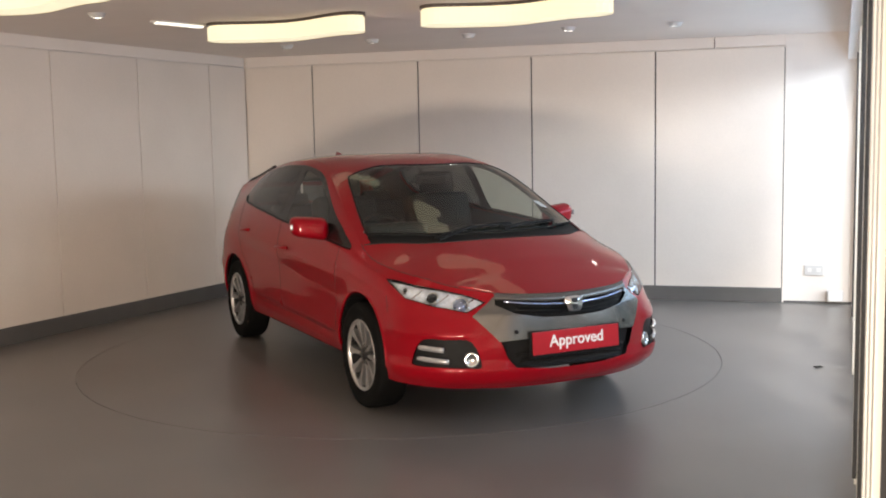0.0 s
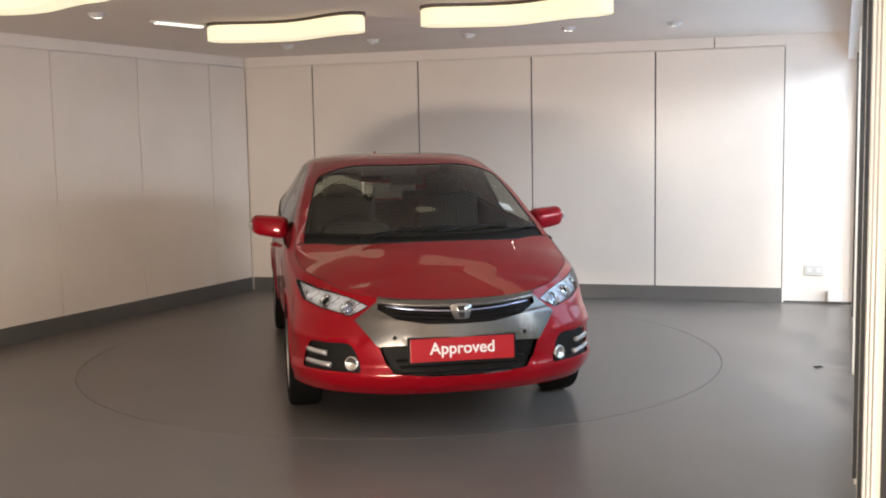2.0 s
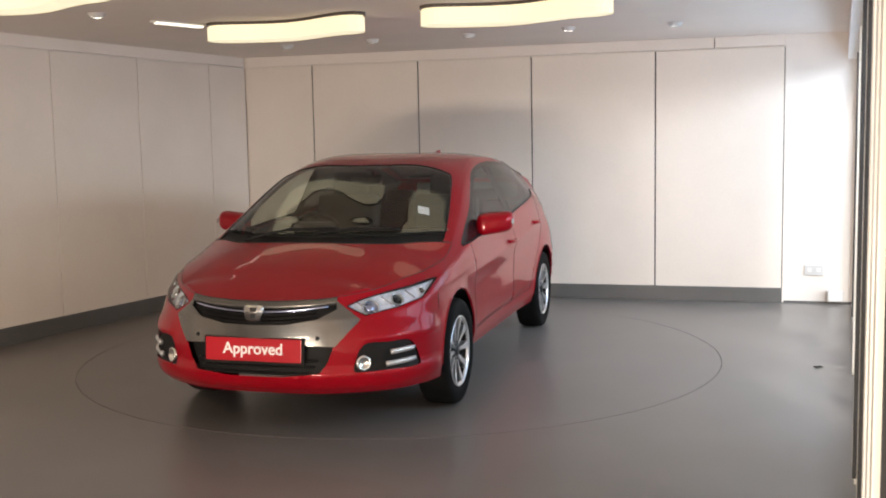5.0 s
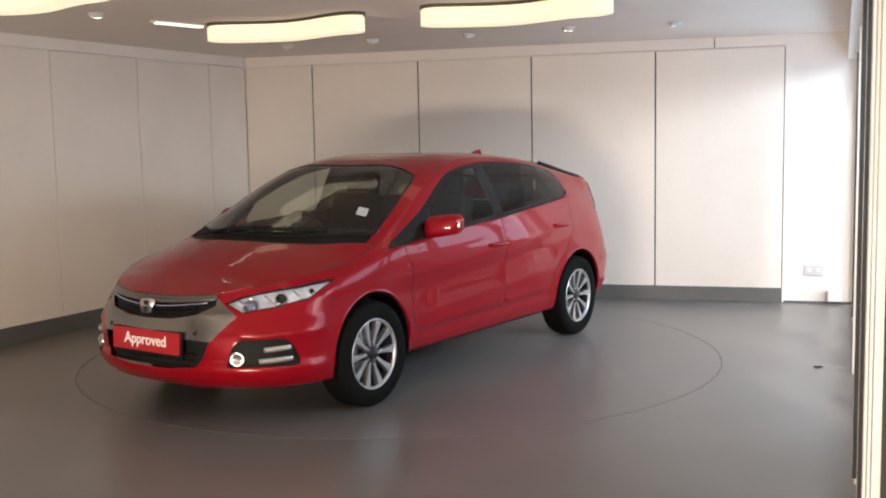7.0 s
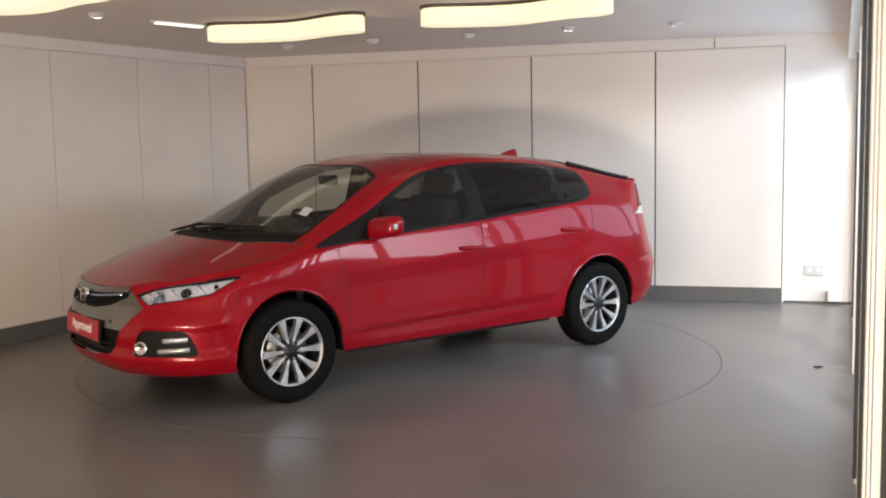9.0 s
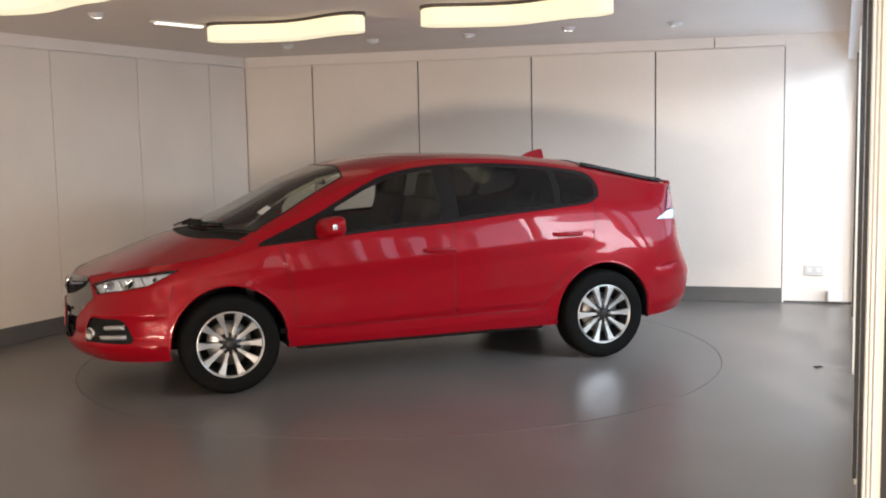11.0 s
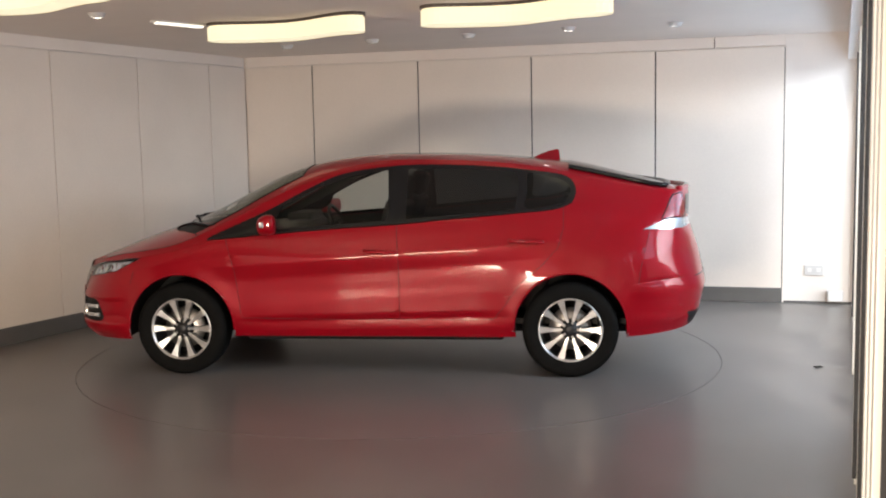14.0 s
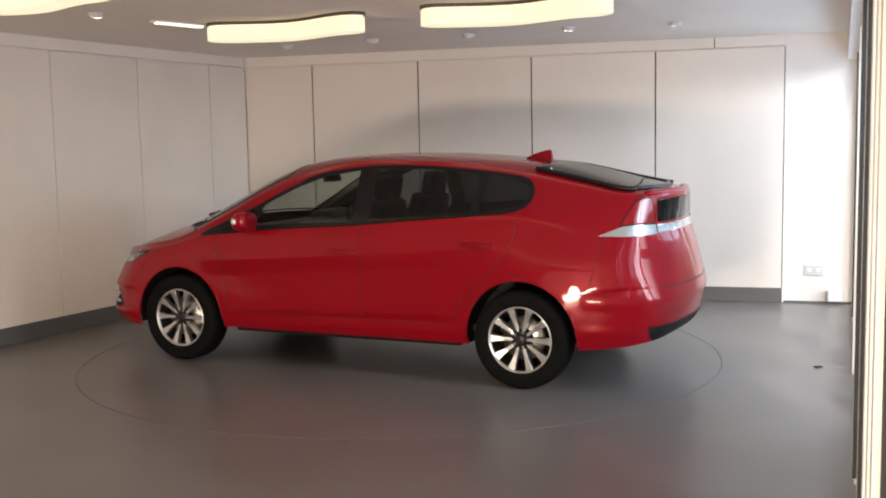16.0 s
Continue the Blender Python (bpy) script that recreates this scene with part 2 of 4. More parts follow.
    tagged(part("ceiling", bm, CEILING), "pale matt ceiling with small round fittings", "ceiling", kind="structure")

    # unseen walls added to close the room behind the camera, with the low entrance
    rear = raw("wall_rear", *rear_wall(), PLASTER)
    tagged(rear, "plain white wall with a wide entrance opening", "wall", kind="structure")
    # begins 0.9 m past the glazing so that the added fill lamp gets through
    side = slab("wall_side", MG, 7.9, 10.98, -0.62, -0.47, 0, CEIL, PLASTER, None, "", 0)
    tagged(side, "plain white wall set back beside the glazed front", "wall", kind="structure")


def rear_wall():
    """A wall at y = -8.35 with an opening 4.8 m wide and 1.9 m high."""
    xs, zs = [-7.98, -5.4, -0.6, 0.22], [0, 1.9, CEIL]
    verts, faces = [], []
    for y in (-8.35, -8.5):
        verts += [(x, y, z) for z in zs for x in xs]
    for o in (0, 12):
        for r in range(2):
            for c in range(3):
                if not (r == 0 and c == 1):
                    i = o + r * 4 + c
                    faces.append((i, i + 1, i + 5, i + 4))
    for a, b in ((1, 5), (5, 6), (2, 6)):
        faces.append((a, b, b + 12, a + 12))
    return verts, faces


def build_glazing():
    """The glazed front: header, posts, rails, sill and panes."""
    front = tagged(new("window_1"), "cream-framed floor-to-ceiling glazed sliding doors, bright outside", "window", kind="structure")
    slab("header", MG, -0.05, 7.0, -0.10, 0.10, 2.16, CEIL, PLASTER, front, "plastered beam over the glazing")
    slab("jamb", MG, -0.06, 0.0, -0.10, 0.004, 0, 2.16, FRAME, front)
    posts = [0.02, 0.80, 1.72, 2.62, 2.85, 3.9, 4.66, 4.81, 5.02, 5.40, 5.74, 6.06, 6.45, 6.80]
    wide = [0.07, 0.07, 0.07, 0.07, 0.09, 0.08, 0.07, 0.10, 0.12, 0.12, 0.13, 0.14, 0.14, 0.14]
    depth = [0.02, 0.025, 0.03, 0.03, 0.045, 0.03, 0.04, 0.06, 0.055, 0.05, 0.048, 0.046, 0.044, 0.042]
    for s, w, d in zip(posts, wide, depth):
        slab("post", MG, s, s + w, -0.07, d, 0.0, 2.16, FRAME, front, "", 0.006)
        proud = 0.008 if s in (0.80, 4.66, 5.02, 5.74) else -0.022
        slab("gasket", MG, s + w + 0.002, s + w + 0.014, -0.05, d + proud, 0.03, 2.15, GASKET, front)
    for a, b in zip(posts, posts[1:]):
        if b - a > 0.3:
            slab("sill", MG, a + 0.155, b - 0.001, -0.05, 0.02, 0.0, 0.07, FRAME, front, "", 0.005)
            slab("head_rail", MG, a + 0.155, b - 0.001, -0.05, 0.02, 2.09, 2.16, FRAME, front, "", 0.005)
            g = slab("pane", MG, a + 0.155, b - 0.001, -0.012, -0.006, 0.07, 2.09, WINDOW, front, "", 0)
            g.visible_shadow = False
    slab("floor_track", MG, 0.0, 6.9, 0.021, 0.028, 0.0, 0.012, GREY_PLASTIC, front)
    tagged(slab("pavement", MG, -6, 16, -9.0, -0.14, -0.012, 0.004, OUTSIDE, None, "", 0), "pale paving outside the glazed front", "pavement", kind="structure")


def lamp_outline():
    """The wavy outline of a ceiling lamp: a band that swings sideways along its length."""
    far, near = [], []
    n = 30
    for k in range(n + 1):
        u = k / n
        x = 1.16 * u
        swing = -0.56 / (1 + math.exp(-(u - 0.70) * 10))
        half = 0.125 * min(1, math.sqrt(max(0, 1 - ((abs(u - 0.5) - 0.40) / 0.10) ** 2))) if abs(u - 0.5) > 0.40 else 0.125
        half = max(half, 0.04)
        far.append((x, swing + half))
        near.append((x, swing - half))
    return near + far[::-1]


def build_lamps():
    shape = lamp_outline()
    lamp = new("ceiling_lamp")
    tagged(lamp, "wavy box-shaped ceiling lamp with glowing cream diffuser", "ceiling lamp", "ceiling lamps")
    bm = prism(bmesh.new(), shape, -0.128, -0.022, bevel=0.010)
    part("diffuser", bm, DIFFUSER, lamp)
    bm = prism(bmesh.new(), [(x * 1.012 - 0.007, y * 1.02 - 0.002) for x, y in shape], -0.021, -0.0005)
    part("mounting_plate", bm, DARK_TRIM, lamp, "thin dark edge of the lamp")
    lamp.matrix_basis = pose(-1.37, 0.39, CEIL, 0, 0, 0)
    copy_thing(lamp, pose(0.170, -0.45, CEIL, 0, 0, 0))
    copy_thing(lamp, pose(-2.62, -1.38, CEIL, 0, 0, 0))
    # unseen fourth lamp, assumed from the spacing of the other three
    copy_thing(lamp, pose(-1.09, -2.23, CEIL, 0, 0, 0))

    strip = new("strip_light")
    tagged(strip, "narrow recessed white strip light in the ceiling", "ceiling lamp")
    boxed("frame", (0.44, 0.10, 0.012), Matrix.Translation((0, 0, -0.007)), WHITE_PLASTIC, strip)
    boxed("tube", (0.40, 0.06, 0.010), Matrix.Translation((0, 0, -0.0185)), SPOT, strip, "glowing tube cover")
    strip.matrix_basis = pose(-1.56, 0.29, CEIL, 0, 0, 51)

    spot = new("downlight")
    tagged(spot, "small round white ceiling downlight", "downlight", "ceiling downlights")
    part("ring", lathe(bmesh.new(), [(0.032, -0.001), (0.034, -0.026), (0.040, -0.030), (0.046, -0.026), (0.050, -0.010), (0.060, -0.006), (0.062, -0.0005)], 24), GREY_PLASTIC, spot, smooth=True)
    part("bulb", lathe(bmesh.new(), [(0.001, -0.008), (0.018, -0.007), (0.028, -0.004), (0.030, -0.001)], 24), BULB, spot, smooth=True)
    places = [(0.61, 1.36), (1.38, 0.95), (2.18, 0.72), (-0.20, 1.72), (-0.98, 2.13), (-1.98, -0.30)]
    spot.matrix_basis = pose(*places[0], CEIL)
    for p in places[1:]:
        copy_thing(spot, pose(*p, CEIL))


def build_sockets():
    ob = tagged(new("wall_socket"), "white double wall socket on the pale pillar", "socket")
    slab("plate", MB, 5.475, 5.635, 0.001, 0.012, 0.255, 0.345, GREY_PLASTIC, ob, "", 0.004)
    for a in (5.500, 5.575):
        slab("switch", MB, a, a + 0.035, 0.0125, 0.016, 0.285, 0.320, WHITE_PLASTIC, ob, "", 0.001)
    ob = tagged(new("floor_box"), "small grey junction box low on the pale pillar", "junction box")
    slab("cover", MB, 5.665, 5.80, 0.011, 0.050, 0.022, 0.125, GREY_PLASTIC, ob, "", 0.006)
    slab("lid", MB, 5.675, 5.79, 0.0505, 0.056, 0.032, 0.115, WHITE_PLASTIC, ob, "", 0.003)
    mark = boxed("floor_bolt", (0.05, 0.03, 0.006), pose(2.70, -0.88, 0.0035, 0, 0, 20), JOINT, bevel=0.002)
    tagged(mark, "small dark bolt cover set in the floor", "bolt cover")


def build_turntable():
    table = tagged(new("turntable"), "round grey turntable flush with the floor", "turntable")
    r = RING - 0.005
    pts = [(r * math.cos(2 * math.pi * k / 128), r * math.sin(2 * math.pi * k / 128)) for k in range(128)]
    part("disc", prism(bmesh.new(), pts, -0.04, 0.0005), FLOOR, table)
    rim = lathe(bmesh.new(), [(r - 0.012, 0.0010), (r - 0.001, 0.0010), (r + 0.0005, 0.0002), (r + 0.0005, -0.03)], 128)
    part("rim", rim, FLOOR, table, "painted edge of the turntable")
    return table


# ---- the car: a loft of feature lines round the body, and a deck over it ----
# Each row runs from the middle of the nose round the flank to the middle of the tail.
XY0 = [(2.135, 0), (2.105, .33), (1.975, .615), (1.81, .755), (1.63, .815), (1.275, .80), (.93, .795), (.5, .79), (0, .79), (-.5, .79), (-.93, .80), (-1.275, .80), (-1.62, .80), (-1.85, .74), (-2.02, .61), (-2.10, .35), (-2.125, 0)]
Z0 = [.225, .225, .228, .23, .235, .25, .255, .255, .255, .255, .255, .27, .262, .278, .305, .33, .335]
ROW1 = [(2.185, 0, .29), (2.155, .335, .29), (2.015, .63, .295), (1.84, .77, .305), (1.645, .83, .32), (1.275, .83, .345), (.93, .825, .35), (.5, .815, .35), (0, .815, .35), (-.5, .815, .35), (-.93, .825, .35), (-1.275, .835, .36), (-1.64, .825, .37), (-1.88, .768, .385), (-2.06, .625, .41), (-2.14, .355, .425), (-2.165, 0, .43)]
ROW2 = [(2.20, 0, .46), (2.17, .33, .46), (2.02, .62, .47), (1.84, .77, .485), (1.64, .828, .50), (1.275, .845, .52), (.93, .835, .51), (.5, .828, .50), (0, .828, .50), (-.5, .828, .50), (-.93, .835, .51), (-1.275, .848, .53), (-1.64, .838, .53), (-1.9, .775, .54), (-2.08, .62, .55), (-2.16, .35, .555), (-2.19, 0, .56)]
ROW3 = [(2.185, 0, .60), (2.145, .33, .60), (1.98, .60, .61), (1.80, .745, .64), (1.62, .81, .66), (1.275, .835, .69), (.93, .838, .70), (.5, .842, .71), (0, .845, .72), (-.5, .848, .73), (-.93, .848, .735), (-1.275, .845, .74), (-1.64, .825, .745), (-1.87, .755, .75), (-2.02, .605, .75), (-2.12, .35, .755), (-2.15, 0, .76)]
ROW4 = [(2.16, 0, .665), (2.11, .33, .67), (1.945, .56, .695), (1.77, .70, .725), (1.58, .785, .765), (1.275, .822, .82), (.95, .826, .89), (.5, .818, .94), (0, .812, .97), (-.5, .802, 1.01), (-.95, .782, 1.045), (-1.275, .755, 1.06), (-1.62, .725, 1.03), (-1.83, .69, 1.0), (-1.965, .61, .98), (-2.05, .37, .98), (-2.08, 0, .985)]
ROW6 = [(2.13, 0, .70), (2.085, .33, .71), (1.92, .55, .745), (1.75, .66, .785), (1.56, .74, .815), (1.275, .775, .872), (.93, .73, 1.03), (.5, .64, 1.25), (0, .575, 1.38), (-.5, .575, 1.385), (-.95, .56, 1.35), (-1.275, .55, 1.295), (-1.62, .565, 1.225), (-1.80, .585, 1.19), (-1.95, .545, 1.175), (-2.045, .36, 1.165), (-2.085, 0, 1.165)]
SPINE_X = [2.25, 2.13, 2.03, 1.917, 1.773, 1.57, 1.429, 1.165, .96, .757, .554, .352, .151, -.05, -.454, -.859, -1.324, -1.93, -2.12, -2.3]
SPINE_Z = [.66, .705, .748, .794, .853, .922, .967, 1.072, 1.172, 1.268, 1.342, 1.391, 1.418, 1.43, 1.424, 1.40, 1.345, 1.20, 1.165, 1.13]


def cubic(p, t):
    """Catmull-Rom through the rows of p (first axis) at the parameters t."""
    n = len(p)
    i = np.clip(np.floor(t).astype(int), 0, n - 2)
    f = (t - i).reshape(-1, *[1] * (p.ndim - 1))
    ext = np.concatenate([2 * p[:1] - p[1:2], p, 2 * p[-1:] - p[-2:-1]])
    a, b, c, d = ext[i], ext[i + 1], ext[i + 2], ext[i + 3]
    return 0.5 * (2 * b + (c - a) * f + (2 * a - 5 * b + 4 * c - d) * f ** 2 + (3 * b - a - 3 * c + d) * f ** 3)


def mirrored_cubic(p, t):
    """The same along a row that ends in the car's middle plane at both ends."""
    flip = np.array([1.0, -1.0, 1.0])
    full = np.concatenate([p[1:2] * flip, p, p[-2:-1] * flip])
    return cubic(full, np.asarray(t) + 1)


def spline1(xs, ys):
    """A smooth curve y(x) through points with falling x."""
    xs, ys = np.array(xs[::-1]), np.array(ys[::-1])
    def f(x):
        x = np.asarray(x, float)
        k = np.interp(x, xs, np.arange(len(xs)))
        return np.interp(x, xs, ys) * 0.35 + 0.65 * cubic(ys[:, None], k.ravel())[:, 0].reshape(x.shape)
    return f


spine = spline1(SPINE_X, SPINE_Z)
edge_dense = mirrored_cubic(np.array(ROW6), np.linspace(2, 14, 400))
EDGE_X, EDGE_Y, EDGE_Z = edge_dense[::-1, 0], edge_dense[::-1, 1], edge_dense[::-1, 2]


def deck_z(x, y):
    """Height of bonnet, windscreen, roof and hatch over the plan."""
    x, y = np.asarray(x, float), np.asarray(y, float)
    ye, ze, zc = np.interp(x, EDGE_X, EDGE_Y), np.interp(x, EDGE_X, EDGE_Z), spine(x)
    ze = np.where(x > EDGE_X[-1], zc - 0.03, ze)
    ze = np.where(x < EDGE_X[0], zc - 0.02, ze)
    return zc - (zc - ze) * np.minimum(np.abs(y) / ye, 1.2) ** np.interp(x, [-2.1, -1.2, 0.35, 0.9, 1.4], [3.0, 4.0, 4.5, 3.0, 2.4])


def body_rows():
    r0 = np.array([(x, y, z) for (x, y), z in zip(XY0, Z0)])
    r6 = np.array(ROW6)
    r6[:, 2] = deck_z(r6[:, 0], r6[:, 1])
    r4 = np.array(ROW4)
    gap = r6 - r4
    high = np.clip((gap[:, 2] - 0.08) / 0.25, 0, 1)[:, None]
    out = np.zeros_like(r6)
    out[:, 1] = 1
    r3 = np.array(ROW3)
    r35 = (r3 + r4) / 2 + out * 0.008 * np.clip((r4[:, 1] - 0.62) / 0.12, 0, 1)[:, None]
    r45 = r4 + gap * 0.5 + out * 0.020 * high
    r5 = r4 + gap * 0.88 + out * 0.022 * high
    return np.array([r0, ROW1, ROW2, r3, r35, r4, r45, r5, r6])


ROWS = body_rows()


def bend(z, knots):
    """A profile over height: straight runs between (z, offset) knots, zero past them."""
    return np.interp(z, [k[0] for k in knots], [k[1] for k in knots])


def fade(x, a, b):
    """0 at a, 1 at b, eased."""
    t = np.clip((x - a) / (b - a), 0, 1)
    return t * t * (3 - 2 * t)


def relief(p):
    """Pressed creases and flares of the body panels, as a push outwards."""
    x, y, z = p[:, 0], p[:, 1], p[:, 2]
    ax = np.abs(x)
    flank = fade(y, .66, .76)
    doors = flank * (1 - fade(x, .80, 1.30)) * (1 - fade(-x, .95, 1.45))
    zs, zl = z - (.785 - .067 * x), z - (.408 - .025 * x)
    push = doors * bend(zs, [(-.28, 0), (-.10, -.009), (-.012, .008), (0, .0105), (.012, .009), (.13, 0)])
    sill = flank * (1 - fade(ax, .62, .95))
    push += sill * bend(zl, [(-.15, .0), (-.10, .002), (-.035, -.009), (-.006, .007), (0, .009), (.008, .008), (.16, 0)])
    for x0, z0 in ((1.275, .312), (-1.275, .312)):
        r = np.hypot(x - x0, z - z0)
        push += flank * .005 * (1 - fade(r, .345, .46))
    nose = fade(x, 1.62, 1.72)
    push += nose * bend(z, [(.23, -.006), (.29, .010), (.325, .017), (.340, .015), (.375, -.002), (.42, 0)])
    push += nose * fade(y, .50, .58) * bend(z, [(.45, 0), (.495, .004), (.507, .016), (.52, .014), (.60, 0)])
    tail = fade(-x, 1.62, 1.72)
    push += tail * bend(z, [(.30, 0), (.37, .007), (.385, .006), (.42, 0), (.50, -.002), (.542, .006), (.553, .007), (.62, .0), (.66, 0)])
    turn = fade(ax, 1.60, 2.10)
    length = np.hypot(turn, 1 - turn)
    side = np.where(y < 0, -1.0, 1.0) * np.clip(np.abs(y) / .05, 0, 1)
    return np.column_stack([push * np.sign(x) * turn / length, push * side * (1 - turn) / length, np.zeros(len(x))])


def skin(w, v, lift=0.0):
    """Points of the flank: w round the car (0 nose, 16 tail), v from the sill (0) to the roof rail (8)."""
    w, v = np.atleast_1d(np.asarray(w, float)), np.atleast_1d(np.asarray(v, float))
    def at(a, b):
        cols = np.stack([mirrored_cubic(r, a) for r in ROWS])
        out = np.empty((len(a), 3))
        n = len(ROWS)
        i = np.clip(np.floor(b).astype(int), 0, n - 2)
        f = (b - i)[:, None]
        ext = np.concatenate([2 * cols[:1] - cols[1:2], cols, 2 * cols[-1:] - cols[-2:-1]])
        k = np.arange(len(a))
        p, q, r, s = ext[i, k], ext[i + 1, k], ext[i + 2, k], ext[i + 3, k]
        out[:] = 0.5 * (2 * q + (r - p) * f + (2 * p - 5 * q + 4 * r - s) * f ** 2 + (3 * q - p - 3 * r + s) * f ** 3)
        top = b > n - 1 - 1e-6
        out[top, 2] = deck_z(out[top, 0], out[top, 1])
        return out + relief(out) * np.clip(8 - b, 0, 1)[:, None]
    p = at(w, v)
    if lift:
        e = 0.02
        du = at(np.minimum(w + e, 16), v) - at(np.maximum(w - e, 0), v)
        dv = at(w, np.minimum(v + e, 7.99)) - at(w, np.maximum(v - e, 0))
        n = np.cross(du, dv)
        n /= np.linalg.norm(n, axis=1)[:, None] + 1e-12
        n *= np.where(n[:, 1:2] * 1.0 + (n[:, 0:1] * np.sign(p[:, 0:1])) < 0, -1, 1)
        p = p + n * lift
    return p


GW, GV = np.meshgrid(np.linspace(0, 16, 641), np.linspace(0, 8, 161), indexing="ij")
GP = skin(GW.ravel(), GV.ravel())


def find(points, use=(1, 1, 1), w0=0.0, w1=16.0):
    """Parameters (w, v) of the places of the flank nearest to the points, with weights for x, y and z."""
    use, out = np.array(use, float), []
    ok = np.where((GW.ravel() >= w0) & (GW.ravel() <= w1))[0]
    for p in points:
        d = ((GP[ok] - np.array(p)) * use)
        i = ok[np.argmin((d * d).sum(1))]
        w, v = GW.ravel()[i], GV.ravel()[i]
        for _ in range(4):
            e = 1e-3
            s = skin([w, min(w + e, 16), w], [v, v, min(v + e, 8)])
            ju, jv = (s[1] - s[0]) / e * use, (s[2] - s[0]) / e * use
            r = (np.array(p) - s[0]) * use
            step = np.linalg.lstsq(np.stack([ju, jv], 1), r, rcond=None)[0]
            w, v = float(np.clip(w + np.clip(step[0], -.05, .05), w0, w1)), float(np.clip(v + np.clip(step[1], -.08, .08), 0, 8))
        out.append((w, v))
    return out


def from_side(xz):
    return find([(x, 0.8, z) for x, z in xz], (1, 0.02, 1), 2.5, 14)


def rounded(pts, n=6, closed=True):
    """Smooths a polyline with a spline through its points."""
    p = np.array(pts, float)
    if closed:
        q = np.concatenate([p[-2:], p, p[:3]])
        t = np.linspace(2, 2 + len(p), len(p) * n, endpoint=False)
    else:
        q, t = p, np.linspace(0, len(p) - 1, (len(p) - 1) * n + 1)
    return cubic(q, t)


def dense(pts, n=5, closed=True):
    """Straight sides with n points each."""
    p = [np.array(q, float) for q in pts]
    out = []
    for a, b in zip(p, p[1:] + (p[:1] if closed else [])):
        out += [a + (b - a) * k / n for k in range(n)]
    return np.array(out if closed else out + [p[-1]])


def inside(poly, pts):
    """Which of the points lie in the polygon."""
    poly, pts = np.asarray(poly), np.asarray(pts)
    hit = np.zeros(len(pts), bool)
    x, y = pts[:, 0], pts[:, 1]
    for (ax, ay), (bx, by) in zip(poly, np.roll(poly, -1, 0)):
        cross = (ay > y) != (by > y)
        with np.errstate(divide="ignore", invalid="ignore"):
            hit ^= cross & (x < (bx - ax) * (y - ay) / (by - ay + 1e-15) + ax)
    return hit


def cut(grid, loops, keep_off):
    """Triangulates grid points together with the loops; gives points and triangles."""
    from mathutils.geometry import delaunay_2d_cdt
    grid = np.array(grid)
    alll = np.concatenate([l for l, _ in loops]) if loops else np.zeros((0, 2))
    good = np.ones(len(grid), bool)
    for q in alll:
        good &= ((grid - q) ** 2).sum(1) > keep_off ** 2
    pts, edges = [tuple(p) for p in grid[good]], []
    for l, closed in loops:
        o, n = len(pts), len(l)
        pts += [tuple(p) for p in l]
        edges += [(o + k, o + (k + 1) % n) for k in range(n if closed else n - 1)]
    res = delaunay_2d_cdt([Vector(p) for p in pts], edges, [], 0, 1e-6)
    return np.array([tuple(v) for v in res[0]]), [tuple(f) for f in res[2]]


def pick(name, pts3, tris, mask, material, parent, label="", flip=False):
    """One mesh out of the chosen triangles."""
    used, faces, index = [], [], {}
    for f, m in zip(tris, mask):
        if m:
            g = []
            for i in f:
                if i not in index:
                    index[i] = len(used)
                    used.append(pts3[i])
                g.append(index[i])
            faces.append(g[::-1] if flip else g)
    if not faces:
        return None
    me = bpy.data.meshes.new(name)
    me.from_pydata([tuple(p) for p in used], [], faces)
    me.materials.append(material)
    for p in me.polygons:
        p.use_smooth = True
    ob = new(name, me)
    ob.parent = parent
    if label:
        tagged(ob, label)
    return ob


def arch(x0, r, n=26, z0=0.312):
    """The wheel opening's edge in side view, from the sill round to the sill."""
    return [(x0 + r * math.cos(a), z0 + r * math.sin(a)) for a in np.linspace(radians(-9), radians(189), n)]


WHEELS = [(1.275, 0.312), (-1.275, 0.312)]
DLO = [(1.08, .893), (.7, .926), (.31, .957), (-.14, .983), (-.47, 1.012), (-.96, 1.05), (-1.19, 1.072), (-1.29, 1.11), (-1.315, 1.19), (-1.27, 1.262), (-1.15, 1.296), (-.814, 1.338), (-.484, 1.357), (-.152, 1.355), (.177, 1.312), (.377, 1.238), (.679, 1.082), (.9, .985)]
GLASS_FRONT = [(.66, .955), (.31, .98), (-.10, 1.006), (-.12, 1.06), (-.10, 1.325), (.15, 1.29), (.37, 1.21), (.58, 1.105)]
GLASS_REAR = [(-.235, 1.015), (-.47, 1.035), (-.93, 1.072), (-.955, 1.20), (-.94, 1.300), (-.814, 1.315), (-.484, 1.333), (-.235, 1.334)]
GLASS_SMALL = [(-1.0, 1.077), (-1.17, 1.092), (-1.255, 1.12), (-1.28, 1.19), (-1.235, 1.246), (-1.13, 1.272), (-1.01, 1.292), (-1.005, 1.18)]
DOOR_F = [(.955, .90), (.90, .70), (.875, .50), (.865, .38), (.3, .368), (-.185, .368), (-.185, .70), (-.175, .985)]
DOOR_R = [(-.185, .70), (-.185, .368), (-.5, .368), (-.79, .372), (-.86, .46), (-.96, .60), (-1.10, .72), (-1.20, .83), (-1.235, .95), (-1.235, 1.08)]
HEADLAMP = [(2.04, .452, .674), (2.014, .545, .625), (1.88, .674, .650), (1.735, .762, .682), (1.555, .790, .768), (1.756, .695, .746), (1.90, .588, .724), (1.985, .51, .702)]
